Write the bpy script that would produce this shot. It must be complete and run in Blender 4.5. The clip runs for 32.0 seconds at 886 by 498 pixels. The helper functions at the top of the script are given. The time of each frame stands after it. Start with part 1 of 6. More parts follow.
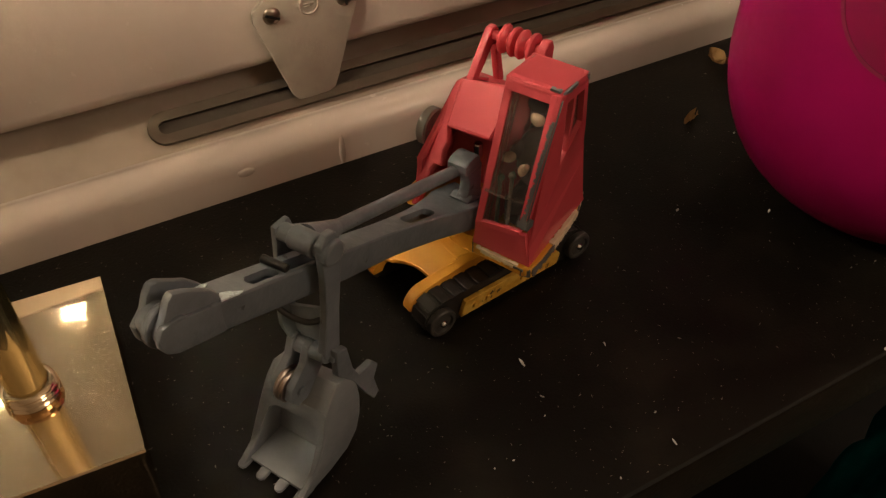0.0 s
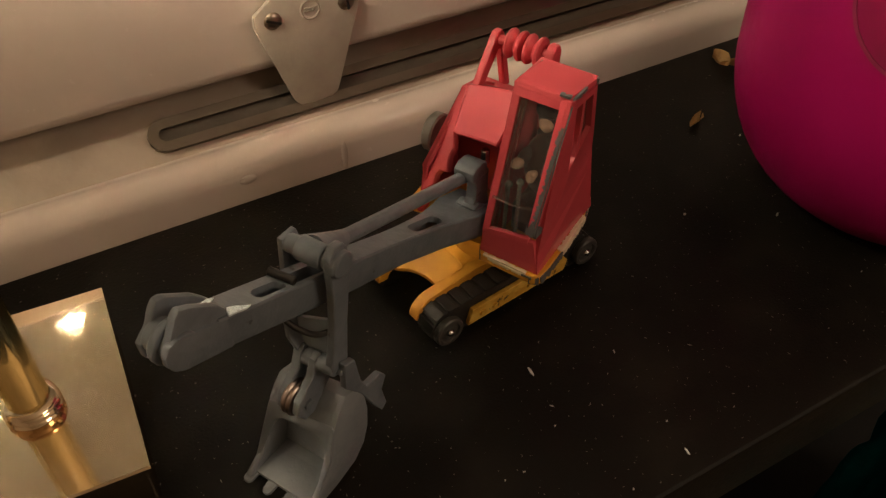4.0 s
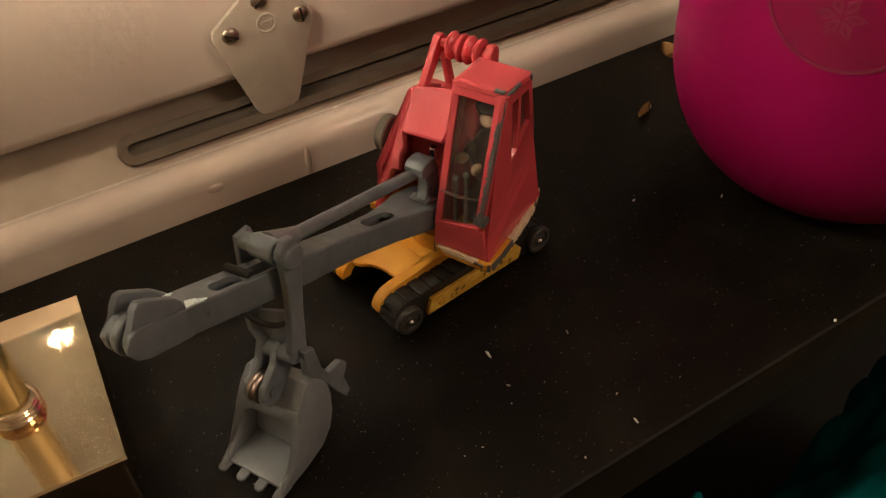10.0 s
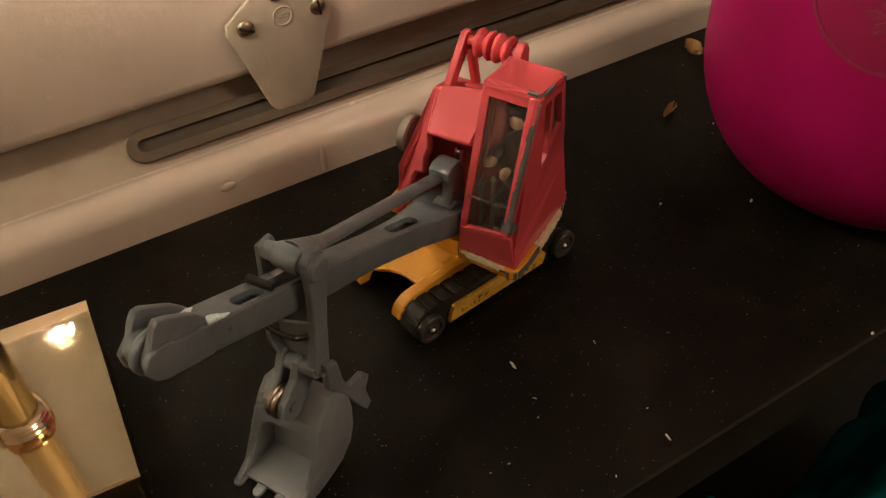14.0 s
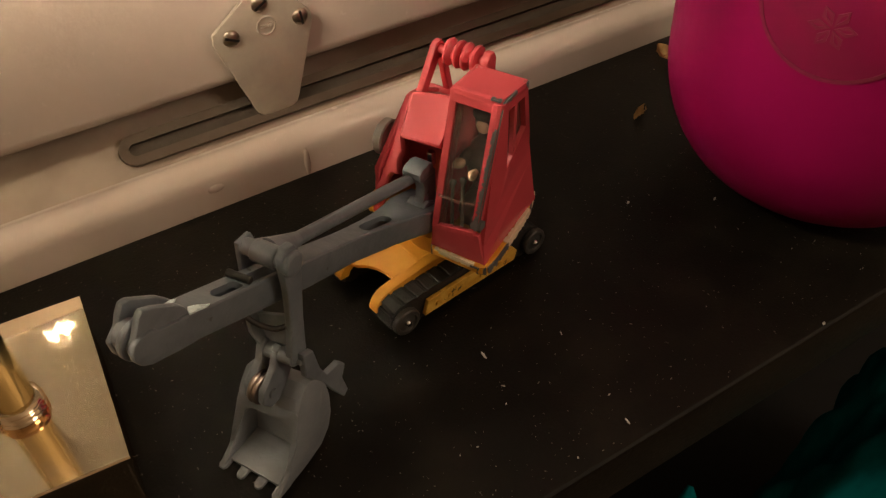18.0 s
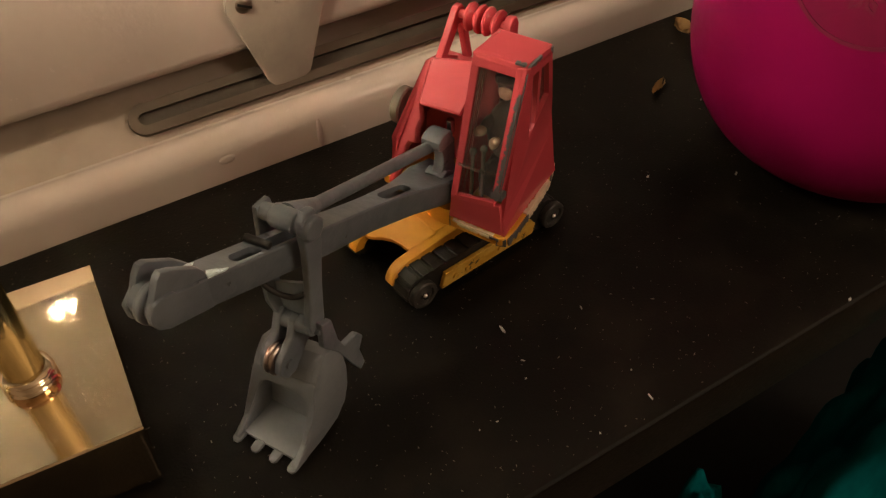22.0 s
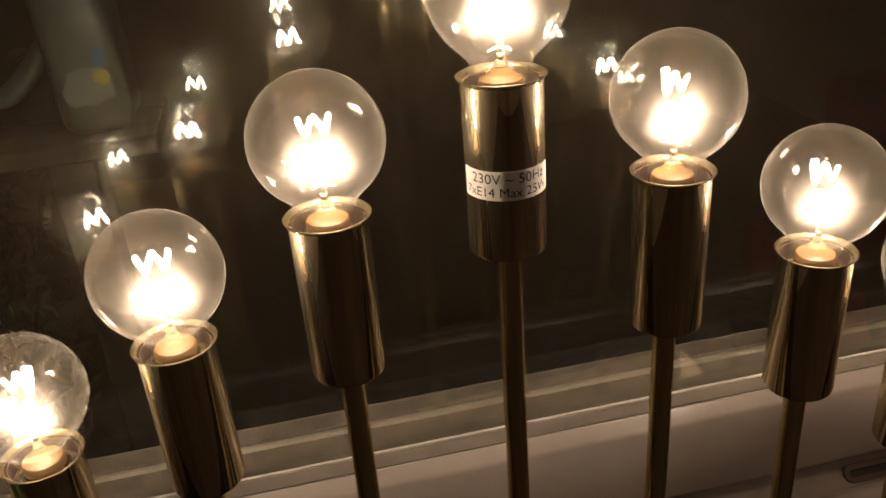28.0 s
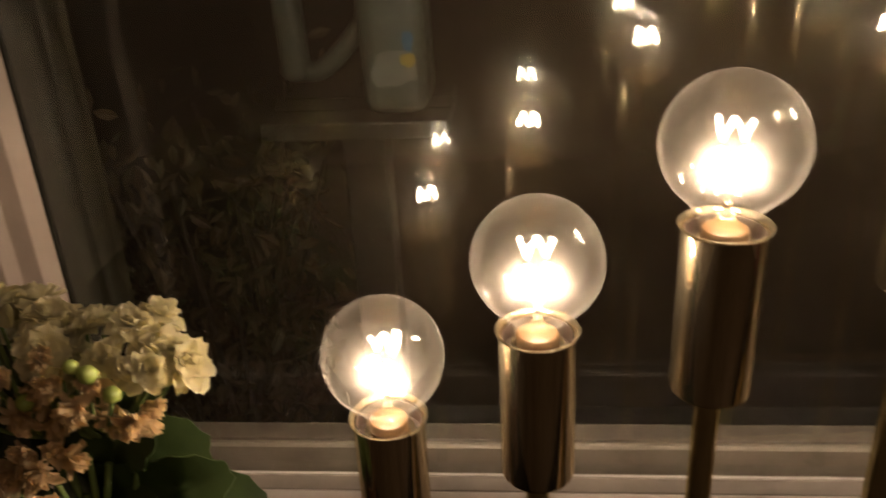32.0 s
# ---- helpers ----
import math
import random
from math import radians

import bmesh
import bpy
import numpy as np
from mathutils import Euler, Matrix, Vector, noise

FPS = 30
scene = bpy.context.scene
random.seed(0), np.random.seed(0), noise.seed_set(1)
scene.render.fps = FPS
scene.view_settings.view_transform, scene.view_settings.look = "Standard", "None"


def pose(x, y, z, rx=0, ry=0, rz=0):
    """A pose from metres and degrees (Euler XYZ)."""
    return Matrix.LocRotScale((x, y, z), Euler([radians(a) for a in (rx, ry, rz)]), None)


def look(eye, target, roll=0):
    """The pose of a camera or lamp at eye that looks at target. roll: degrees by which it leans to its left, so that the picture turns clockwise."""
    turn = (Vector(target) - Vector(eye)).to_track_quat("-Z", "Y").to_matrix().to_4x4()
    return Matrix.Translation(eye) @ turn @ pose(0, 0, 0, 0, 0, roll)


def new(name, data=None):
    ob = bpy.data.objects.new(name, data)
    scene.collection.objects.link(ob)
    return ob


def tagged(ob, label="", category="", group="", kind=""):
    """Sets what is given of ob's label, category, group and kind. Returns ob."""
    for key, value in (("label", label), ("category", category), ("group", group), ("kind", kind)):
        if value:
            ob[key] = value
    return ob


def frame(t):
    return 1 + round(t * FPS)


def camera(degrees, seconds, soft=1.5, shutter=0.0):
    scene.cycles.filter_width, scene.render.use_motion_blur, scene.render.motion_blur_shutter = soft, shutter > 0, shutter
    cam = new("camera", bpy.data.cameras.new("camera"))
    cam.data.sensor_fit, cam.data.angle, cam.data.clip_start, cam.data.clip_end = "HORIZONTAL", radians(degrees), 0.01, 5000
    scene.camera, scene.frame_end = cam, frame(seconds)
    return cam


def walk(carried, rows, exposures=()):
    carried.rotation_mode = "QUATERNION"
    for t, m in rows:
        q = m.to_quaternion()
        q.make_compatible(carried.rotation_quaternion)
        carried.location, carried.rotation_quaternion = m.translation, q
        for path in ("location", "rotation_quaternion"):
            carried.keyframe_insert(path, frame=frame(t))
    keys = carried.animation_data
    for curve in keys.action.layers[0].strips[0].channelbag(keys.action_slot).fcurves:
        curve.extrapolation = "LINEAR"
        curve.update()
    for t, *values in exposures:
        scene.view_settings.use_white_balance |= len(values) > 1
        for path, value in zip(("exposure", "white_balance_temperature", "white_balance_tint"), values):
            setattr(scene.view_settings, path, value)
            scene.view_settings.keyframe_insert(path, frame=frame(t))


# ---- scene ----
# ---- the camera and its walk ----
cam = camera(55.69, 32.0, soft=1.35, shutter=0.5)
PATH = [
    (0, (0.1943, -0.2102, 0.1746), (0.3018, -0.0224, -0.0332), 0.68),
    (0.5, (0.194, -0.2102, 0.1744), (0.3015, -0.0224, -0.0334), 0.69),
    (1, (0.1942, -0.2091, 0.1741), (0.3018, -0.0217, -0.034), 0.68),
    (1.5, (0.194, -0.2074, 0.1726), (0.3019, -0.0199, -0.0353), 0.71),
    (2, (0.1944, -0.2059, 0.172), (0.3021, -0.0183, -0.0358), 0.67),
    (2.5, (0.1934, -0.2049, 0.172), (0.3019, -0.0173, -0.0354), 0.7),
    (3, (0.1955, -0.2054, 0.1716), (0.3046, -0.0178, -0.0356), 0.73),
    (3.5, (0.1932, -0.2059, 0.1738), (0.3016, -0.0185, -0.034), 0.54),
    (5.5, (0.1972, -0.2044, 0.1732), (0.3068, -0.0174, -0.0341), 0.22),
    (6, (0.197, -0.2141, 0.1734), (0.306, -0.0272, -0.0344), -0.06),
    (6.5, (0.1928, -0.2215, 0.1796), (0.3033, -0.0358, -0.0284), -0.7),
    (7, (0.1939, -0.2267, 0.1794), (0.306, -0.0408, -0.0277), -0.64),
    (7.5, (0.1959, -0.2278, 0.1816), (0.3079, -0.0417, -0.0253), -1.44),
    (8, (0.1933, -0.223, 0.1802), (0.3047, -0.0364, -0.0267), -1.61),
    (8.5, (0.1941, -0.2207, 0.1795), (0.3056, -0.0321, -0.0254), -2.0),
    (9, (0.1942, -0.219, 0.1782), (0.3055, -0.0305, -0.027), -2.12),
    (9.5, (0.1936, -0.2181, 0.1778), (0.3047, -0.03, -0.0278), -2.1),
    (10, (0.1967, -0.2209, 0.1794), (0.3081, -0.0334, -0.0265), -2.07),
    (10.5, (0.1953, -0.2194, 0.1775), (0.306, -0.0322, -0.0291), -2.05),
    (11, (0.1934, -0.2178, 0.1773), (0.3036, -0.031, -0.03), -2.05),
    (11.5, (0.1941, -0.2179, 0.1759), (0.3042, -0.0312, -0.0315), -2.02),
    (12, (0.1944, -0.2165, 0.1765), (0.3047, -0.03, -0.0311), -1.84),
    (12.5, (0.1947, -0.2167, 0.1782), (0.3049, -0.0304, -0.0295), -1.84),
    (13, (0.1948, -0.2148, 0.1777), (0.3052, -0.0287, -0.0302), -1.6),
    (13.5, (0.1943, -0.2116, 0.1777), (0.3048, -0.0261, -0.0306), -1.43),
    (14, (0.1959, -0.209, 0.1767), (0.3064, -0.0242, -0.0322), -1.33),
    (14.5, (0.1964, -0.2093, 0.1761), (0.3068, -0.0247, -0.033), -1.32),
    (15, (0.1953, -0.2135, 0.1772), (0.3051, -0.0291, -0.0323), -1.36),
    (15.5, (0.1953, -0.2181, 0.1811), (0.3052, -0.0337, -0.0286), -1.29),
    (17.5, (0.1931, -0.2197, 0.1807), (0.3028, -0.0353, -0.029), -1.36),
    (18, (0.1966, -0.2214, 0.1849), (0.3075, -0.0366, -0.0238), -1.59),
    (18.5, (0.1953, -0.2201, 0.1814), (0.3042, -0.0362, -0.0291), -2.08),
    (19, (0.1945, -0.2171, 0.1788), (0.3032, -0.0344, -0.0329), -1.84),
    (19.5, (0.195, -0.2145, 0.1763), (0.3032, -0.0309, -0.0349), -2.14),
    (20, (0.195, -0.2118, 0.1745), (0.3028, -0.0286, -0.0372), -1.78),
    (20.5, (0.1958, -0.2095, 0.175), (0.3049, -0.0264, -0.0361), -1.51),
    (21, (0.1956, -0.209, 0.1742), (0.3048, -0.0262, -0.0371), -1.53),
    (21.5, (0.194, -0.2116, 0.1754), (0.3034, -0.0291, -0.036), -1.37),
    (22, (0.1927, -0.2179, 0.178), (0.3019, -0.0358, -0.0339), -1.22),
    (22.5, (0.1957, -0.218, 0.1791), (0.3059, -0.0355, -0.032), -0.85),
    (23, (0.197, -0.2131, 0.1771), (0.307, -0.0309, -0.0343), -0.74),
    (23.2, (0.2015, -0.2124, 0.1688), (0.3101, -0.0332, -0.0459), 0.04),
    (23.5, (0.1941, -0.2163, 0.173), (0.2973, -0.0385, -0.0454), 1.89),
    (23.8, (0.1443, -0.2259, 0.1881), (0.2479, -0.0419, -0.0251), 0.23),
    (24, (0.1137, -0.2365, 0.1987), (0.2156, -0.0433, -0.0068), -0.9),
    (24.3, (0.0735, -0.2573, 0.2219), (0.1648, -0.0465, 0.029), -2.84),
    (24.6, (0.0439, -0.2795, 0.2423), (0.113, -0.0481, 0.0643), -5.24),
    (25, (-0.0011, -0.2871, 0.3128), (0.0577, -0.0397, 0.1536), -5.16),
    (25.3, (-0.0342, -0.295, 0.3468), (0.0161, -0.0442, 0.19), -5.61),
    (25.6, (-0.066, -0.3028, 0.3752), (-0.0118, -0.0494, 0.224), -5.39),
    (26, (-0.0627, -0.3013, 0.3976), (-0.0129, -0.0455, 0.249), -5.5),
    (26.5, (-0.0594, -0.2999, 0.3919), (-0.0155, -0.0443, 0.2411), -5.91),
    (28.5, (-0.0824, -0.3166, 0.3869), (-0.0344, -0.0519, 0.254), -3.88),
    (29, (-0.0939, -0.3127, 0.3851), (-0.0486, -0.0492, 0.2491), -2.84),
    (29.5, (-0.1081, -0.3125, 0.3807), (-0.0667, -0.0474, 0.2467), -1.93),
    (30, (-0.1146, -0.3088, 0.379), (-0.0844, -0.043, 0.2433), -1.35),
    (30.5, (-0.1125, -0.3095, 0.3796), (-0.0844, -0.0423, 0.246), -1.54),
    (31, (-0.115, -0.3102, 0.3783), (-0.1072, -0.0418, 0.2446), -2.54),
    (31.5, (-0.1172, -0.306, 0.377), (-0.1255, -0.0379, 0.2426), -3.12),
    (32, (-0.1291, -0.3012, 0.3846), (-0.156, -0.032, 0.255), -3.21),
]
walk(cam, [(t, look(eye, target, roll)) for t, eye, target, roll in PATH],
     exposures=((0, 4.88, 6130, 12), (3.5, 4.88, 6130, 12), (6.0, 5.02, 6130, 12), (23.1, 5.02, 6130, 12), (23.5, 5.6, 6250, 12), (24.0, 4.9, 6150, 15), (24.3, 4.5, 6150, 16), (24.7, 3.75, 6050, 20), (25.1, 3.15, 6000, 23), (25.6, 2.85, 6030, 20), (26.0, 2.74, 6030, 19), (29.0, 2.87, 6030, 18), (32.0, 3.0, 6130, 20)))

# ---- world and large lights ----
world = bpy.data.worlds.new("night")
scene.world = world
world.use_nodes = True
world.node_tree.nodes["Background"].inputs["Color"].default_value = (0.25, 0.32, 0.45, 1)
world.node_tree.nodes["Background"].inputs["Strength"].default_value = 0.00035

ROOM_FILL_WATTS = 0.60


def lamp(name, kind, place, watts, colour, size):
    data = bpy.data.lights.new(name, kind)
    data.energy = watts
    data.color = colour
    if kind == "AREA":
        data.shape, data.size = "DISK", size
    else:
        data.shadow_soft_size = size
    ob = new(name, data)
    ob.matrix_world = place
    return ob


# ---- helpers for shapes ----
def part(name, bm, material, parent=None, label="", smooth=None):
    bmesh.ops.recalc_face_normals(bm, faces=bm.faces)
    mesh = bpy.data.meshes.new(name)
    bm.to_mesh(mesh)
    bm.free()
    if smooth is not None:
        for p in mesh.polygons:
            p.use_smooth = True
        mesh.set_sharp_from_angle(angle=radians(smooth))
    if material is not None:
        mesh.materials.append(material)
    ob = new(name, mesh)
    if parent is not None:
        ob.parent = parent
    if label:
        ob["label"] = label
    return ob


def thing(name, m, label, category, group="", kind=""):
    ob = new(name)
    ob.empty_display_size = 0.01
    ob.matrix_world = m
    return tagged(ob, label, category, group, kind)


def box(bm, lo, hi, bevel=0.0, seg=2):
    c = [(a + b) / 2 for a, b in zip(lo, hi)]
    d = [b - a for a, b in zip(lo, hi)]
    r = bmesh.ops.create_cube(bm, size=1.0, matrix=Matrix.Translation(c) @ Matrix.Diagonal((*d, 1)))
    if bevel:
        es = {e for v in r["verts"] for e in v.link_edges}
        bmesh.ops.bevel(bm, geom=list(es), offset=bevel, segments=seg, affect="EDGES", profile=0.5)
    return bm


def prism(bm, poly, frame_m, depth, bevel=0.0, seg=2):
    """A polygon in the x, y plane of frame_m, drawn out along its z by depth."""
    vs = [bm.verts.new(frame_m @ Vector((x, y, 0))) for x, y in poly]
    ws = [bm.verts.new(frame_m @ Vector((x, y, depth))) for x, y in poly]
    n = len(poly)
    fs = [bm.faces.new(vs), bm.faces.new(ws[::-1])]
    fs += [bm.faces.new((vs[i], ws[i], ws[(i + 1) % n], vs[(i + 1) % n])) for i in range(n)]
    if bevel:
        es = {e for f in fs for e in f.edges}
        bmesh.ops.recalc_face_normals(bm, faces=fs)
        bmesh.ops.bevel(bm, geom=list(es), offset=bevel, segments=seg, affect="EDGES", profile=0.5)
    return bm


def rod(bm, a, b, r, n=16, r2=None, bevel=0.0):
    a, b = Vector(a), Vector(b)
    d = b - a
    m = Matrix.Translation((a + b) / 2) @ d.to_track_quat("Z", "Y").to_matrix().to_4x4()
    r_ = bmesh.ops.create_cone(bm, cap_ends=True, segments=n, radius1=r, radius2=r if r2 is None else r2, depth=d.length, matrix=m)
    if bevel:
        es = {e for v in r_["verts"] for e in v.link_edges if len(e.link_faces) == 2 and any(len(f.verts) > 4 for f in e.link_faces)}
        bmesh.ops.bevel(bm, geom=list(es), offset=bevel, segments=2, affect="EDGES", profile=0.5)
    return bm


def lathe(bm, profile, n=32, m=Matrix(), closed=False):
    """Turns a profile of (radius, height) round the z axis of m."""
    rings = []
    for r, z in profile:
        if r < 1e-7:
            rings.append([bm.verts.new(m @ Vector((0, 0, z)))])
        else:
            rings.append([bm.verts.new(m @ Vector((r * math.cos(2 * math.pi * i / n), r * math.sin(2 * math.pi * i / n), z))) for i in range(n)])
    pairs = list(zip(rings, rings[1:]))
    if closed:
        pairs.append((rings[-1], rings[0]))
    for a, b in pairs:
        for i in range(n):
            j = (i + 1) % n
            if len(a) == 1 and len(b) > 1:
                bm.faces.new((a[0], b[i], b[j]))
            elif len(b) == 1 and len(a) > 1:
                bm.faces.new((a[i], b[0], a[j]))
            elif len(a) > 1:
                bm.faces.new((a[i], b[i], b[j], a[j]))
    return bm


def tube(bm, points, r, n=8, radii=None):
    """A round wire along points."""
    pts = [Vector(p) for p in points]
    rings = []
    side = None
    for i, p in enumerate(pts):
        d = (pts[min(i + 1, len(pts) - 1)] - pts[max(i - 1, 0)]).normalized()
        if side is None:
            side = d.orthogonal().normalized()
        side = (side - d * side.dot(d)).normalized()
        up = d.cross(side)
        q = r if radii is None else radii[i]
        rings.append([bm.verts.new(p + (side * math.cos(2 * math.pi * k / n) + up * math.sin(2 * math.pi * k / n)) * q) for k in range(n)])
    for a, b in zip(rings, rings[1:]):
        for k in range(n):
            bm.faces.new((a[k], b[k], b[(k + 1) % n], a[(k + 1) % n]))
    bm.faces.new(rings[0][::-1])
    bm.faces.new(rings[-1])
    return bm


def smooth_line(points, steps=8):
    """Points along a soft curve through the given ones."""
    p = [Vector(q) for q in points]
    p = [p[0] * 2 - p[1]] + p + [p[-1] * 2 - p[-2]]
    out = []
    for i in range(1, len(p) - 2):
        for s in range(steps):
            t = s / steps
            a, b, c, d = p[i - 1:i + 3]
            out.append(0.5 * ((2 * b) + (c - a) * t + (2 * a - 5 * b + 4 * c - d) * t * t + (3 * b - a - 3 * c + d) * t ** 3))
    return out + [p[-2]]


# ---- materials ----
def material(name):
    m = bpy.data.materials.new(name)
    m.use_nodes = True
    return m, m.node_tree.nodes, m.node_tree.links, m.node_tree.nodes["Principled BSDF"]


def noise_node(nodes, links, scale, detail=4, rough=0.55, coords="Object", stretch=(1, 1, 1)):
    c = nodes.new("ShaderNodeTexCoord")
    mp = nodes.new("ShaderNodeMapping")
    mp.inputs["Scale"].default_value = stretch
    t = nodes.new("ShaderNodeTexNoise")
    t.inputs["Scale"].default_value, t.inputs["Detail"].default_value, t.inputs["Roughness"].default_value = scale, detail, rough
    links.new(c.outputs[coords], mp.inputs["Vector"])
    links.new(mp.outputs["Vector"], t.inputs["Vector"])
    return t.outputs["Fac"]


def ramp(nodes, links, fac, lo, hi, a=(0, 0, 0, 1), b=(1, 1, 1, 1)):
    r = nodes.new("ShaderNodeValToRGB")
    r.color_ramp.elements[0].position, r.color_ramp.elements[1].position = lo, hi
    r.color_ramp.elements[0].color, r.color_ramp.elements[1].color = a, b
    links.new(fac, r.inputs["Fac"])
    return r.outputs["Color"]


def mixed(nodes, links, fac, a, b):
    m = nodes.new("ShaderNodeMix")
    m.data_type = "RGBA"
    for key, v in ((6, a), (7, b)):
        if isinstance(v, tuple):
            m.inputs[key].default_value = v
        else:
            links.new(v, m.inputs[key])
    links.new(fac, m.inputs[0])
    return m.outputs[2]


def bumped(nodes, links, bsdf, height, strength, distance=0.001):
    b = nodes.new("ShaderNodeBump")
    b.inputs["Strength"].default_value, b.inputs["Distance"].default_value = strength, distance
    links.new(height, b.inputs["Height"])
    links.new(b.outputs["Normal"], bsdf.inputs["Normal"])


def painted(name, colour, rough, second=None, scale=90, amount=(0.45, 0.7), bump=0.15, grain=900, coat=0.0, chips=None, chip_at=(0.66, 0.69), chip_scale=160, metal=0.0, spec=0.5):
    """A paint with two scales of unevenness and, where given, chips down to what lies under it."""
    m, nodes, links, bsdf = material(name)
    second = second or tuple(c * 0.8 for c in colour)
    big = noise_node(nodes, links, scale)
    col = mixed(nodes, links, ramp(nodes, links, big, *amount), (*colour, 1), (*second, 1))
    fine = noise_node(nodes, links, grain, 3)
    rough_v = nodes.new("ShaderNodeMapRange")
    rough_v.inputs["To Min"].default_value, rough_v.inputs["To Max"].default_value = rough * 0.75, min(1, rough * 1.3)
    links.new(fine, rough_v.inputs["Value"])
    links.new(rough_v.outputs["Result"], bsdf.inputs["Roughness"])
    if chips:
        n2 = noise_node(nodes, links, chip_scale, 5, 0.65)
        cut = ramp(nodes, links, n2, *chip_at)
        col = mixed(nodes, links, cut, col, (*chips, 1))
    links.new(col, bsdf.inputs["Base Color"])
    bsdf.inputs["Coat Weight"].default_value = coat
    bsdf.inputs["Metallic"].default_value = metal
    bsdf.inputs["Specular IOR Level"].default_value = spec
    bumped(nodes, links, bsdf, fine, bump, 0.0004)
    return m


def metal(name, colour, rough, smear=0.08, scale=60, stretch=(1, 1, 1)):
    m, nodes, links, bsdf = material(name)
    bsdf.inputs["Metallic"].default_value = 1.0
    n = noise_node(nodes, links, scale, 5, 0.6, stretch=stretch)
    col = mixed(nodes, links, ramp(nodes, links, n, 0.4, 0.75), (*colour, 1), (*[c * 0.82 for c in colour], 1))
    links.new(col, bsdf.inputs["Base Color"])
    r = nodes.new("ShaderNodeMapRange")
    r.inputs["To Min"].default_value, r.inputs["To Max"].default_value = rough, rough + smear
    links.new(noise_node(nodes, links, scale * 2.3, 6, 0.65), r.inputs["Value"])
    links.new(r.outputs["Result"], bsdf.inputs["Roughness"])
    return m


def hazy_metal(name, colour, sharp, haze, share, scale=40, stretch=(1, 1, 1), dark=0.85, drawn=0.0):
    """Polished metal with fine wear: a sharp reflection and a wide faint one, drawn out along a tube."""
    m = bpy.data.materials.new(name)
    m.use_nodes = True
    nodes, links = m.node_tree.nodes, m.node_tree.links
    nodes.clear()
    out = nodes.new("ShaderNodeOutputMaterial")
    mix = nodes.new("ShaderNodeMixShader")
    n = noise_node(nodes, links, scale, 5, 0.6, stretch=stretch)
    col = mixed(nodes, links, ramp(nodes, links, n, 0.4, 0.75), (*colour, 1), (*[c * dark for c in colour], 1))
    for k, r in ((1, sharp), (2, haze)):
        g = nodes.new("ShaderNodeBsdfAnisotropic")
        g.distribution = "MULTI_GGX"
        g.inputs["Roughness"].default_value = r
        links.new(col, g.inputs["Color"])
        if drawn and k == 2:
            round_it = nodes.new("ShaderNodeTangent")
            round_it.direction_type, round_it.axis = "RADIAL", "Z"
            g.inputs["Anisotropy"].default_value = -drawn
            links.new(round_it.outputs["Tangent"], g.inputs["Tangent"])
        links.new(g.outputs["BSDF"], mix.inputs[k])
    mr = nodes.new("ShaderNodeMapRange")
    mr.inputs["To Min"].default_value, mr.inputs["To Max"].default_value = share * 0.7, share * 1.3
    links.new(noise_node(nodes, links, scale * 3, 6, 0.7, stretch=stretch), mr.inputs["Value"])
    links.new(mr.outputs["Result"], mix.inputs["Fac"])
    links.new(mix.outputs["Shader"], out.inputs["Surface"])
    return m


def glass(name, colour=(1, 1, 1), rough=0.0, ior=1.45, smudge=0.0):
    m, nodes, links, bsdf = material(name)
    bsdf.inputs["Base Color"].default_value = (*colour, 1)
    bsdf.inputs["Transmission Weight"].default_value = 1.0
    bsdf.inputs["IOR"].default_value = ior
    bsdf.inputs["Roughness"].default_value = rough
    if smudge:
        n = noise_node(nodes, links, 25, 5, 0.7)
        r = nodes.new("ShaderNodeMapRange")
        r.inputs["From Min"].default_value, r.inputs["From Max"].default_value = 0.5, 0.8
        r.inputs["To Min"].default_value, r.inputs["To Max"].default_value = rough, rough + smudge
        links.new(n, r.inputs["Value"])
        links.new(r.outputs["Result"], bsdf.inputs["Roughness"])
    return m


def veiled(m, share, colour=(0.8, 0.78, 0.74)):
    """Lays a thin scattering film over a glass, uneven in patches, to lift its haze."""
    nodes, links = m.node_tree.nodes, m.node_tree.links
    out = nodes["Material Output"]
    d, tr, both, mix = nodes.new("ShaderNodeBsdfDiffuse"), nodes.new("ShaderNodeBsdfTranslucent"), nodes.new("ShaderNodeMixShader"), nodes.new("ShaderNodeMixShader")
    d.inputs["Color"].default_value = tr.inputs["Color"].default_value = (*colour, 1)
    links.new(d.outputs["BSDF"], both.inputs[1])
    links.new(tr.outputs["BSDF"], both.inputs[2])
    mr = nodes.new("ShaderNodeMapRange")
    mr.inputs["From Min"].default_value, mr.inputs["From Max"].default_value = 0.3, 0.75
    mr.inputs["To Min"].default_value, mr.inputs["To Max"].default_value = share * 0.5, share * 1.5
    links.new(noise_node(nodes, links, 18, 6, 0.7), mr.inputs["Value"])
    links.new(mr.outputs["Result"], mix.inputs["Fac"])
    links.new(nodes["Principled BSDF"].outputs["BSDF"], mix.inputs[1])
    links.new(both.outputs["Shader"], mix.inputs[2])
    links.new(mix.outputs["Shader"], out.inputs["Surface"])
    return m


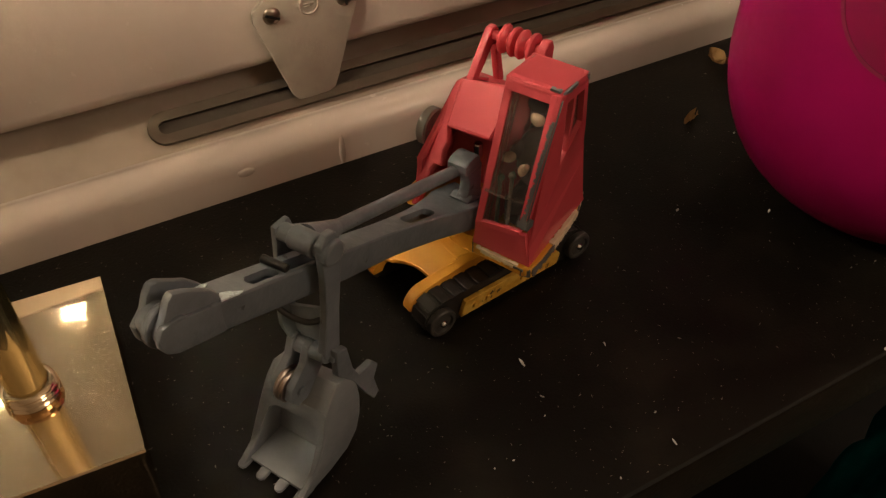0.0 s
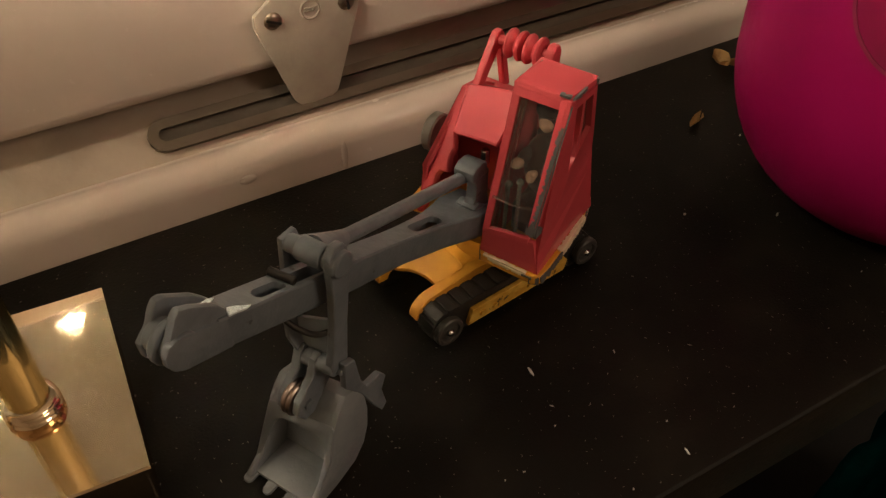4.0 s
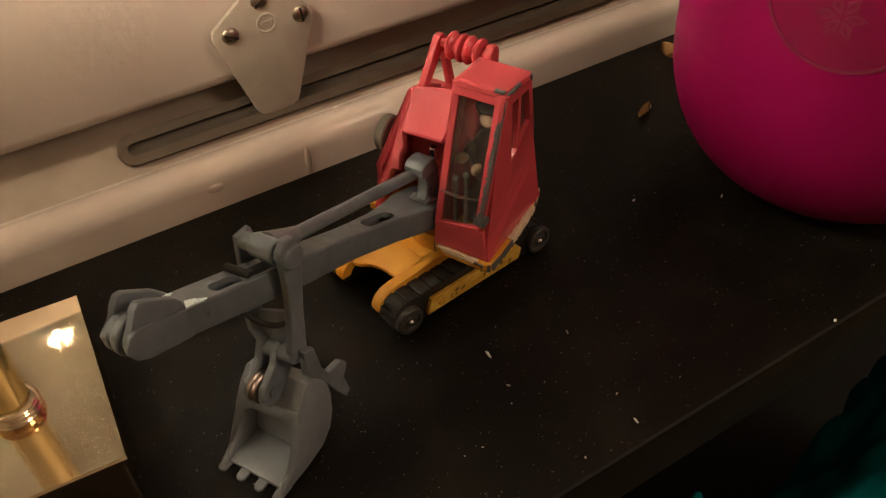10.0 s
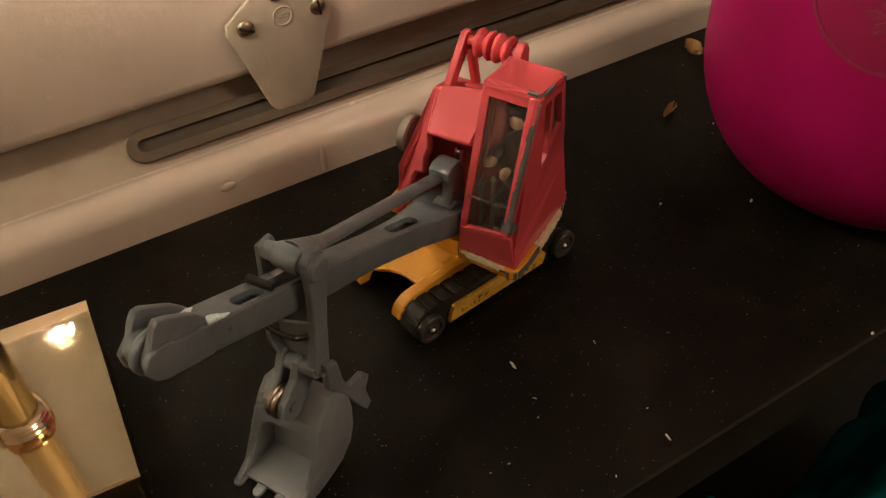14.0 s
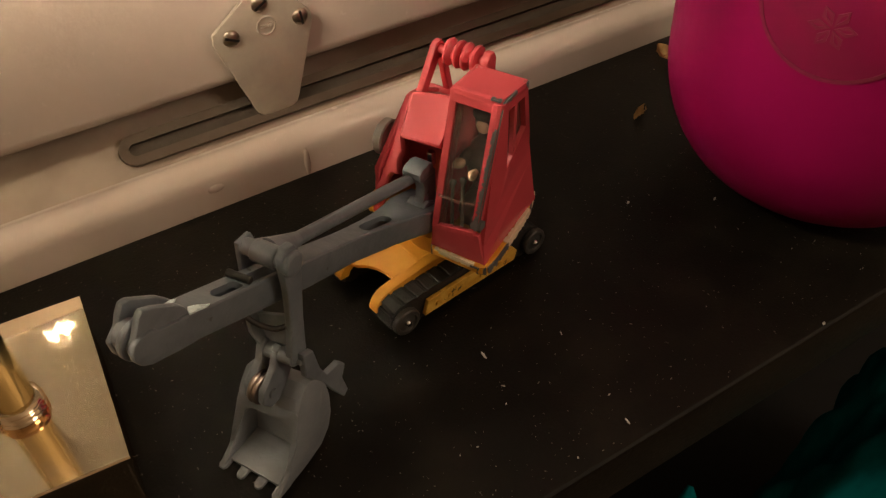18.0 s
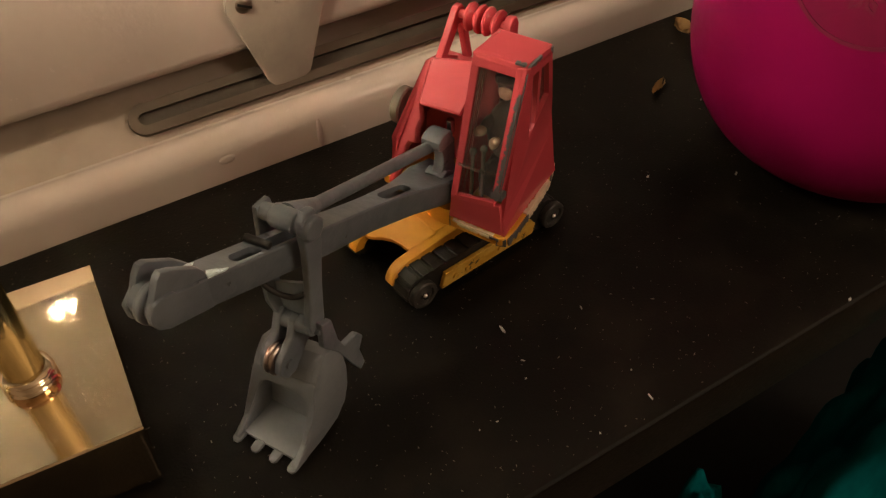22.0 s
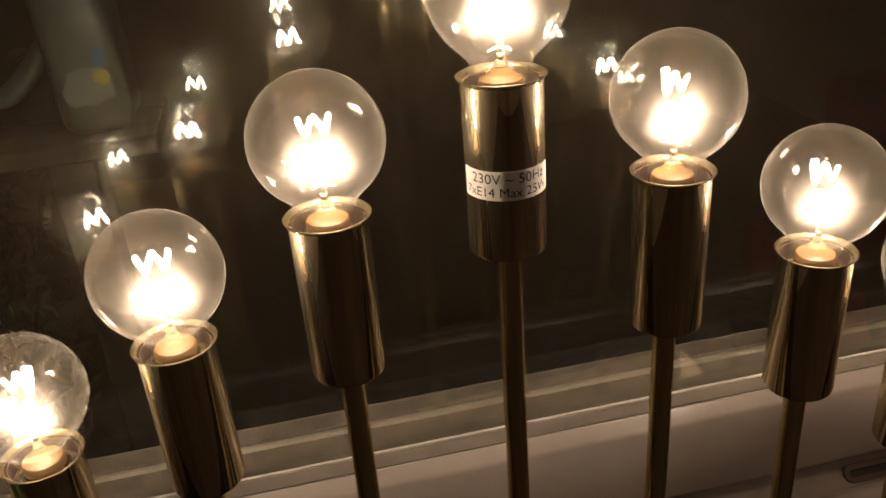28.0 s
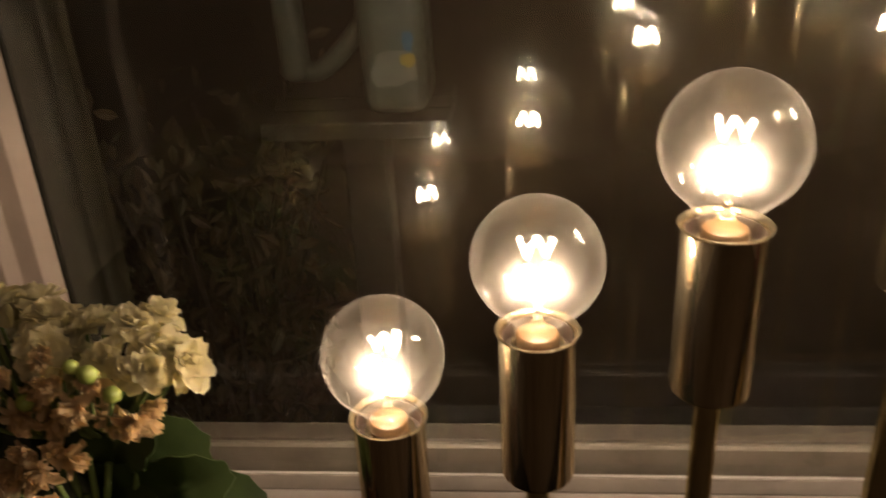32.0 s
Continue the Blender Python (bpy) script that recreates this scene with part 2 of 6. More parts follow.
def glare_film(m, share, rough):
    """Adds a thin film to a glass that scatters a little light widely off it, in place of lens glare."""
    nodes, links = m.node_tree.nodes, m.node_tree.links
    out = nodes["Material Output"]
    before = out.inputs["Surface"].links[0].from_socket
    g = nodes.new("ShaderNodeBsdfAnisotropic")
    g.inputs["Roughness"].default_value = rough
    g.inputs["Color"].default_value = (1.0, 0.80, 0.54, 1)
    mix = nodes.new("ShaderNodeMixShader")
    mr = nodes.new("ShaderNodeMapRange")
    mr.inputs["From Min"].default_value, mr.inputs["From Max"].default_value = 0.3, 0.7
    mr.inputs["To Min"].default_value, mr.inputs["To Max"].default_value = share * 0.6, share * 1.4
    links.new(noise_node(nodes, links, 30, 5, 0.65), mr.inputs["Value"])
    links.new(mr.outputs["Result"], mix.inputs["Fac"])
    links.new(before, mix.inputs[1])
    links.new(g.outputs["BSDF"], mix.inputs[2])
    links.new(mix.outputs["Shader"], out.inputs["Surface"])
    return m


def blown_glass(name, colour, film):
    """Thin blown glass: clear, mirror-like towards its rim; rough lobes and a faint uneven film add bloom."""
    m = bpy.data.materials.new(name)
    m.use_nodes = True
    nodes, links = m.node_tree.nodes, m.node_tree.links
    nodes.clear()
    out = nodes.new("ShaderNodeOutputMaterial")
    clear, gloss, mix = nodes.new("ShaderNodeBsdfTransparent"), nodes.new("ShaderNodeBsdfAnisotropic"), nodes.new("ShaderNodeMixShader")
    clear.inputs["Color"].default_value = (*colour, 1)
    gloss.inputs["Roughness"].default_value = 0.0
    lw, power, scaled = nodes.new("ShaderNodeLayerWeight"), nodes.new("ShaderNodeMath"), nodes.new("ShaderNodeMapRange")
    lw.inputs["Blend"].default_value = 0.5
    power.operation = "POWER"
    power.inputs[1].default_value = 5.0
    scaled.inputs["To Min"].default_value, scaled.inputs["To Max"].default_value = 0.10, 0.85
    links.new(lw.outputs["Facing"], power.inputs[0])
    links.new(power.outputs["Value"], scaled.inputs["Value"])
    links.new(scaled.outputs["Result"], mix.inputs["Fac"])
    links.new(clear.outputs["BSDF"], mix.inputs[1])
    links.new(gloss.outputs["BSDF"], mix.inputs[2])
    soft = mix
    for rough, share in ((0.5, 0.017), (0.85, 0.016)):
        g, m2 = nodes.new("ShaderNodeBsdfRefraction"), nodes.new("ShaderNodeMixShader")
        g.inputs["Roughness"].default_value, g.inputs["IOR"].default_value = rough, 1.4
        g.inputs["Color"].default_value = (1.0, 0.90, 0.74, 1)
        m2.inputs["Fac"].default_value = share
        links.new(soft.outputs["Shader"], m2.inputs[1])
        links.new(g.outputs["BSDF"], m2.inputs[2])
        soft = m2
    d, tr, both, top = nodes.new("ShaderNodeBsdfDiffuse"), nodes.new("ShaderNodeBsdfTranslucent"), nodes.new("ShaderNodeMixShader"), nodes.new("ShaderNodeMixShader")
    d.inputs["Color"].default_value = tr.inputs["Color"].default_value = (0.90, 0.80, 0.62, 1)
    links.new(d.outputs["BSDF"], both.inputs[1])
    links.new(tr.outputs["BSDF"], both.inputs[2])
    mr = nodes.new("ShaderNodeMapRange")
    mr.inputs["From Min"].default_value, mr.inputs["From Max"].default_value = 0.35, 0.7
    mr.inputs["To Min"].default_value, mr.inputs["To Max"].default_value = film * 0.35, film * 1.7
    links.new(noise_node(nodes, links, 60, 6, 0.7), mr.inputs["Value"])
    links.new(mr.outputs["Result"], top.inputs["Fac"])
    links.new(soft.outputs["Shader"], top.inputs[1])
    links.new(both.outputs["Shader"], top.inputs[2])
    links.new(top.outputs["Shader"], out.inputs["Surface"])
    return m


def thin(m, share, colour):
    """Lets part of the light through, as leaves and petals do."""
    nodes, links = m.node_tree.nodes, m.node_tree.links
    tr, mix = nodes.new("ShaderNodeBsdfTranslucent"), nodes.new("ShaderNodeMixShader")
    tr.inputs["Color"].default_value = (*colour, 1)
    mix.inputs["Fac"].default_value = share
    links.new(nodes["Principled BSDF"].outputs["BSDF"], mix.inputs[1])
    links.new(tr.outputs["BSDF"], mix.inputs[2])
    links.new(mix.outputs["Shader"], nodes["Material Output"].inputs["Surface"])
    return m


def glowing(name, colour, strength):
    m = bpy.data.materials.new(name)
    m.use_nodes = True
    nodes, links = m.node_tree.nodes, m.node_tree.links
    nodes.clear()
    e = nodes.new("ShaderNodeEmission")
    e.inputs["Color"].default_value, e.inputs["Strength"].default_value = (*colour, 1), strength
    o = nodes.new("ShaderNodeOutputMaterial")
    links.new(e.outputs["Emission"], o.inputs["Surface"])
    return m


WHITE = painted("white_gloss_paint", (0.56, 0.487, 0.430), 0.24, (0.485, 0.415, 0.362), 14, (0.4, 0.75), 0.3, 160)
WALL = painted("wall_paint", (0.76, 0.68, 0.58), 0.8, (0.69, 0.61, 0.52), 4)
SILL = painted("black_sill", (0.0040, 0.0033, 0.0022), 0.44, (0.0100, 0.0082, 0.0056), 38, (0.47, 0.66), 0.28, 1300, spec=0.165)
BRASS = hazy_metal("polished_brass", (0.85, 0.70, 0.50), 0.045, 0.30, 0.085, 30)
# Lengthwise colour streaks on arms and sleeves imitate fine reflections.
ARM_BRASS = hazy_metal("arm_brass", (0.94, 0.81, 0.44), 0.030, 0.26, 0.62, 420, (1, 1, 0.012), 0.72, 0.85)
SLEEVE_BRASS = hazy_metal("sleeve_brass", (0.80, 0.68, 0.45), 0.016, 0.45, 0.12, 420, (1, 1, 0.012), 0.62)
# Film and rough lobes of the bulbs imitate bloom round the filament.
CLEAR = blown_glass("clear_bulb_glass", (1.0, 0.985, 0.93), 0.008)
# Both films on the pane stand in for lens glare near the bulbs.
PANE = glare_film(veiled(glass("window_glass", (0.97, 1.0, 0.98), 0.0, 1.5), 0.0040, (0.82, 0.58, 0.34)), 0.0011, 0.45)
FILAMENT = glowing("hot_filament", (1.0, 0.78, 0.52), 63.0)
PORCELAIN = painted("socket_ring", (0.105, 0.052, 0.011), 0.5)
LINER = painted("liner_dark", (0.035, 0.022, 0.014), 0.45)
STEM = glass("mount_glass", (1, 0.95, 0.85), 0.06)
STICKER = painted("paper_label", (0.72, 0.68, 0.60), 0.5)
INK = painted("label_ink", (0.03, 0.03, 0.03), 0.6)
STEEL = metal("dull_steel", (0.155, 0.130, 0.105), 0.36, 0.2, 120)
SCREW = metal("screw_steel", (0.38, 0.33, 0.27), 0.25, 0.2, 200)
PLATE = painted("plate_paint", (0.40, 0.36, 0.30), 0.38, (0.34, 0.30, 0.25), 120, (0.4, 0.7), 0.12, 900)
PINK = painted("magenta_gloss", (0.212, 0.0022, 0.060), 0.42, (0.188, 0.0018, 0.051), 16, (0.2, 0.9), 0.05, 300, spec=0.16)
TEAL = painted("teal_cloth", (0.003, 0.175, 0.205), 0.95, (0.002, 0.125, 0.148), 12, (0.35, 0.7), 0.3, 500, spec=0.05)
DARK = painted("dark_cloth", (0.012, 0.013, 0.014), 0.9)
NIGHT = painted("dark_soil", (0.03, 0.026, 0.02), 0.95, scale=6)
RED = painted("toy_red", (0.61, 0.082, 0.100), 0.22, (0.58, 0.077, 0.094), 90, (0.35, 0.75), 0.03, 500, 0.25)
YELLOW = painted("toy_yellow", (0.70, 0.335, 0.030), 0.33, (0.64, 0.285, 0.022), 150, (0.4, 0.7), 0.12, 700)
GREY = painted("toy_grey", (0.150, 0.175, 0.205), 0.32, (0.115, 0.136, 0.162), 180, (0.4, 0.7), 0.3, 500, chips=(0.06, 0.066, 0.075), chip_at=(0.68, 0.71), chip_scale=240)
RUBBER = painted("toy_rubber", (0.012, 0.011, 0.010), 0.55, (0.018, 0.016, 0.014), 200)
GREYB = painted("toy_grey_bucket", (0.205, 0.232, 0.262), 0.36, (0.18, 0.204, 0.232), 180, (0.4, 0.7), 0.2, 800)
WHEEL = painted("wheel_grey", (0.045, 0.043, 0.040), 0.4, (0.025, 0.024, 0.022), 260)
# Worn, speckled yellow, also lightened for room light on the upright side bars.
YELLOWWORN_LIT = painted("toy_yellow_worn_lit", (0.74, 0.46, 0.080), 0.40, (0.58, 0.30, 0.030), 260, (0.4, 0.62), 0.5, 500, chips=(0.10, 0.06, 0.02), chip_at=(0.62, 0.66), chip_scale=300)
CREAM = painted("primer_cream", (0.78, 0.66, 0.48), 0.5, scale=300)
BLACKPL = painted("black_plastic", (0.014, 0.013, 0.012), 0.4)
BEIGE = painted("beige_plastic", (0.60, 0.44, 0.30), 0.5)
KNOB = painted("knob_grey", (0.16, 0.15, 0.13), 0.4)
PIN = metal("pin_steel", (0.65, 0.65, 0.65), 0.22)
# Scrape is pale and mostly non-metal: its bluish glint is in the colour.
BRIGHT = painted("scraped_zinc_glint", (0.80, 0.95, 1.0), 0.3, (0.42, 0.54, 0.60), 1200, (0.56, 0.68), 1.0, 1500, metal=0.25)
COPPER = metal("worn_copper", (0.42, 0.35, 0.31), 0.25, 0.2, 200)
TOYGLASS = veiled(glass("toy_plastic", (0.93, 0.92, 0.90), 0.02, 1.46, 0.06), 0.055, (0.8, 0.7, 0.6))
EMBLEM = painted("emblem_print", (0.165, 0.022, 0.046), 0.45, spec=0.2)
EMBLEMF = painted("emblem_film", (0.165, 0.0055, 0.042), 0.42, (0.145, 0.009, 0.038), 90, spec=0.2)
FLUFF = painted("lint", (0.55, 0.54, 0.52), 0.9)
PETALDRY = painted("dry_petal", (0.48, 0.30, 0.12), 0.7, (0.30, 0.17, 0.06), 300)
BARE = painted("bare_zinc", (0.11, 0.11, 0.115), 0.4)
SLOT_SHADE = painted("slot_shade_brown", (0.05, 0.038, 0.026), 0.6, scale=200)

# ---- the window, its frame and the sill ----
X0, X1 = -0.339, 0.78
EX0, EX1 = -0.42, 0.86
SILL_FRONT = -0.145


def profile_bar(name, poly, x0, x1, mat, label, bevel=0.0, parent=None, kind="structure"):
    """A straight bar along x with an outline in y, z."""
    bm = prism(bmesh.new(), poly, Matrix(((0, 0, 1, x0), (1, 0, 0, 0), (0, 1, 0, 0), (0, 0, 0, 1))), x1 - x0, bevel, 2)
    ob = part(name, bm, mat, parent, "", 30)
    if parent is None:
        tagged(ob, label, "window", kind=kind)
    return ob


sill = part("window_sill_1", prism(bmesh.new(), [(0.004, 0), (0.004, -0.0225), (SILL_FRONT, -0.0225), (SILL_FRONT, 0)],
            Matrix(((0, 0, 1, EX0), (1, 0, 0, 0), (0, 1, 0, 0), (0, 0, 0, 1))), EX1 - EX0, 0.0018, 3), SILL, None, "", 20)
tagged(sill, "black painted window sill with dust, crumbs and fluff", "window sill", kind="structure")

profile_bar("window_frame_bottom", [(0.0, 0.0), (0.0, 0.0090), (0.0003, 0.0110), (0.0010, 0.0128), (0.0020, 0.0143), (0.0033, 0.0155), (0.0050, 0.0163), (0.0068, 0.0166), (0.0084, 0.0163), (0.0096, 0.0157), (0.0108, 0.0154), (0.0114, 0.0154), (0.0114, 0.0)],
            EX0 + 0.06, EX1, WHITE, "white painted lower window frame with a rounded front edge, chipped")
# Rebate colour: darker and more mottled than the frame's white.
REBATE_PAINT = painted("rebate_paint", (0.38, 0.32, 0.262), 0.34, (0.235, 0.190, 0.148), 30, (0.35, 0.72), 0.4, 160)
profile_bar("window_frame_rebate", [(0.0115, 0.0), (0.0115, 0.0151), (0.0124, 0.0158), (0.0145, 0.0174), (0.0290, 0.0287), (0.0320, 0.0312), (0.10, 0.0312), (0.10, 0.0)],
            EX0 + 0.06, EX1, REBATE_PAINT, "darker mottled paint of the frame under the sash")
SASH = [(0.0165, 0.0372), (0.0185, 0.083), (0.020, 0.0855), (0.0255, 0.0905), (0.0410, 0.0905), (0.0410, 0.034), (0.0215, 0.0322), (0.0192, 0.0327), (0.0176, 0.0339), (0.0168, 0.0353)]
profile_bar("window_sash_rail", SASH, X0, X1, WHITE, "white painted bottom rail of the window sash")
PUTTY = painted("old_putty", (0.095, 0.072, 0.050), 0.6, (0.065, 0.048, 0.034), 60)
# Bead colour darkened so that the ledge shows less of the bulbs' light.
BEAD_DIM = painted("bead_paint_dim", (0.245, 0.205, 0.162), 0.5, (0.195, 0.162, 0.126), 40, (0.4, 0.7), 0.3, 300)
# Outer rail coloured darker to give its dimness behind the inner glass.
OUTER = painted("outer_paint", (0.21, 0.172, 0.13), 0.6, (0.155, 0.125, 0.092), 50, (0.4, 0.7), 0.3, 300)
GASKET = painted("aged_gasket", (0.24, 0.19, 0.14), 0.6, (0.12, 0.09, 0.06), 90)
profile_bar("outer_sash_rail", [(0.0660, 0.0225), (0.0660, 0.0862), (0.0675, 0.0876), (0.0700, 0.0880), (0.0862, 0.0880), (0.0862, 0.0225)], X0, X1, OUTER, "outer sash rail, coloured taupe for its dimness behind glass")
profile_bar("glazing_bead", [(0.0264, 0.0908), (0.0264, 0.0914), (0.0272, 0.0920), (0.0335, 0.0934), (0.0335, 0.0908)], X0 + 0.003, X1, BEAD_DIM, "glazing bead along the sash, darkened against the bulbs' light")
profile_bar("glazing_gasket", [(0.0338, 0.0908), (0.0345, 0.0914), (0.0366, 0.0915), (0.0366, 0.0908)], X0 + 0.003, X1, GASKET, "thin brownish gasket at the foot of the inner pane")
profile_bar("glazing_putty", [(0.0690, 0.0883), (0.0700, 0.0896), (0.0820, 0.0896), (0.0846, 0.0883)], X0 + 0.003, X1, PUTTY, "dark strip of old putty along the outer pane")


def pane(name, y, z0, label):
    bm = box(bmesh.new(), (X0 - 0.003, y, z0), (X1, y + 0.0008, 1.25))
    ob = part(name, bm, PANE)
    ob.visible_shadow = False
    return tagged(ob, label, "window pane", kind="structure")


pane("window_1", 0.0370, 0.0915, "inner pane of a double window at night, with an added glare film")
pane("window_2", 0.0850, 0.0884, "outer pane of a double window at night")

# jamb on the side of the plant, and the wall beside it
# Jamb colour is darker and browner than the frame's white.
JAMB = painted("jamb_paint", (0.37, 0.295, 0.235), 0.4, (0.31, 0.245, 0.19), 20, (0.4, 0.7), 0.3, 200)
JW = [(-0.415, 0.0), (-0.374, 0.0), (-0.370, 0.004), (-0.354, 0.010), (-0.352, 0.018), (-0.3435, 0.020), (-0.3435, 0.0300), (-0.3440, 0.0366), (-0.415, 0.0366)]
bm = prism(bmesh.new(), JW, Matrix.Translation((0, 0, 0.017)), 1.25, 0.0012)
tagged(part("window_jamb", bm, JAMB, None, "", 20), "darker tan window jamb with a moulded edge", "window", kind="structure")
OLIVE = painted("olive_wood_stain", (0.011, 0.009, 0.003), 0.6, (0.008, 0.006, 0.002), 30, spec=0.2)
bm = prism(bmesh.new(), [(-0.415, 0.0372), (-0.3435, 0.0372), (-0.3435, 0.0640), (-0.3400, 0.0650), (-0.3400, 0.0705), (-0.3450, 0.0720), (-0.3450, 0.0995), (-0.415, 0.0995)], Matrix.Translation((0, 0, 0.0225)), 1.2445, 0.0008)
tagged(part("window_frame_outer", bm, OLIVE, None, "", 20), "dark olive brown outer window frame", "window", kind="structure")
bm = box(bmesh.new(), (-0.90, -0.02, -0.9), (-0.415, 0.12, 1.6), 0.002)
tagged(part("wall_west", bm, WALL), "plain painted wall beside the window", "wall", kind="structure")
bm = box(bmesh.new(), (0.86, -0.02, -0.9), (1.5, 0.12, 1.6), 0.002)
tagged(part("wall_east", bm, WALL), "plain painted wall beyond the window", "wall", kind="structure")
# The shade below the sill is put into this wall's near-black colour.
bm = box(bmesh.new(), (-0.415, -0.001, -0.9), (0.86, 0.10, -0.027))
tagged(part("wall_north", bm, painted("lower_wall_shade", (0.03, 0.026, 0.022), 0.85)), "wall under the sill, coloured near black for its shade", "wall", kind="structure")
bm = box(bmesh.new(), (-0.415, 0.0, 1.268), (0.86, 0.10, 1.6))
tagged(part("wall_above", bm, WALL), "plain painted wall over the window", "wall", kind="structure")
# room behind
bm = box(bmesh.new(), (-1.6, -3.2, -0.95), (2.2, 0.12, -0.9))
tagged(part("floor", bm, painted("floor_wood", (0.17, 0.135, 0.10), 0.5, scale=5)), "dark wooden floor", "floor", kind="structure")
bm = box(bmesh.new(), (-1.6, -3.2, 1.6), (2.2, 0.12, 1.65))
tagged(part("ceiling", bm, WALL), "plain painted ceiling", "ceiling", kind="structure")
for nm, lo, hi in (("wall_south", (-1.6, -3.3, -0.9), (2.2, -3.2, 1.6)), ("wall_left", (-1.7, -3.3, -0.9), (-1.6, 0.12, 1.6)), ("wall_right", (2.2, -3.3, -0.9), (2.3, 0.12, 1.6))):
    tagged(part(nm, box(bmesh.new(), lo, hi), WALL), "plain painted wall of the dim room", "wall", kind="structure")
for nm, lo, hi in (("wall_corner_left", (-1.6, 0.0, -0.9), (-0.9, 0.12, 1.6)), ("wall_corner_right", (1.5, 0.0, -0.9), (2.2, 0.12, 1.6))):
    tagged(part(nm, box(bmesh.new(), lo, hi), WALL), "plain painted wall of the dim room", "wall", kind="structure")
bm = box(bmesh.new(), (-40, 0.3, -1.5), (40, 80, -1.4))
tagged(part("ground", bm, NIGHT), "dark garden ground at night", "ground", kind="structure")
# Unseen fill lamp, its place and strength assumed, for sides the bulbs miss.
room = lamp("room_fill_lamp", "POINT", pose(1.05, -1.28, 0.95), ROOM_FILL_WATTS, (1.0, 0.75, 0.50), 0.26)

# ---- the seven-armed electric candlestick ----
TURN = -3.669
ROOT = pose(0, 0, 0, 0, 0, TURN) @ pose(0, -0.0557, 0)
candle = thing("electric_candlestick", ROOT, "polished brass seven-armed electric candlestick with clear glowing globe bulbs", "candlestick")
OFF = 0.0557
ARMS = [(-0.1752, 0.1932), (-0.1194, 0.2328), (-0.0605, 0.2733), (0.0008, 0.3142), (0.0605, 0.2733), (0.1194, 0.2328), (0.1752, 0.1932)]
YC = -0.0585 + OFF
BASE_H = 0.0229
bm = box(bmesh.new(), (-0.1938, -0.0272, 0.0015), (0.1938, 0.0272, BASE_H - 0.0022), 0.0006)
part("base_box", bm, BRASS, candle)
# the top plate leans a little
def top_z(y):
    return BASE_H + 0.010 * y


TOP = [(-0.0280, BASE_H - 0.0024), (-0.0280, top_z(-0.028) - 0.0004), (-0.0276, top_z(-0.0276)), (0.0276, top_z(0.0276)), (0.0280, top_z(0.028) - 0.0004), (0.0280, BASE_H - 0.0024)]
bm = prism(bmesh.new(), TOP, Matrix(((0, 0, 1, -0.1946), (1, 0, 0, 0), (0, 1, 0, 0), (0, 0, 0, 1))), 0.3892)
part("base_top", bm, BRASS, candle, "polished brass top plate", 20)
for sx in (-0.185, 0.185):
    for sy in (-0.02, 0.02):
        part("foot", rod(bmesh.new(), (sx, sy, 0), (sx, sy, 0.0016), 0.004), RUBBER, candle)

SLEEVE_L, SLEEVE_R = 0.0618, 0.0136
BULB_R = 0.0225


def bulb_profile(grow):
    """Outline of the globe from its top down to the neck."""
    c = 0.0264
    r = BULB_R + grow
    pts = [(r * math.sin(a), c + r * math.cos(a)) for a in [radians(x) for x in range(0, 141, 7)]]
    pts[0] = (0, pts[0][1])
    pts += [(0.0122 + grow, 0.0070), (0.0104 + grow, 0.0045), (0.0092 + grow, 0.0012), (0.0085 + grow, -0.0030)]
    return pts


def make_filament(bm, z):
    """A coiled wire hung in zigzag on five hooks."""
    pts = []
    for i in range(5):
        a = radians(-62 + 31 * i)
        rr = 0.0064
        pts.append(Vector((rr * math.sin(a), 0.003 - rr * math.cos(a) * 0.7, z + (-0.0041 if i % 2 == 0 else 0.0041))))
    line = []
    for p, q in zip(pts, pts[1:]):
        line += [p.lerp(q, t) for t in (0.04, 0.35, 0.65, 0.96)]
    tube(bm, line, 0.0010, 8)
    return pts


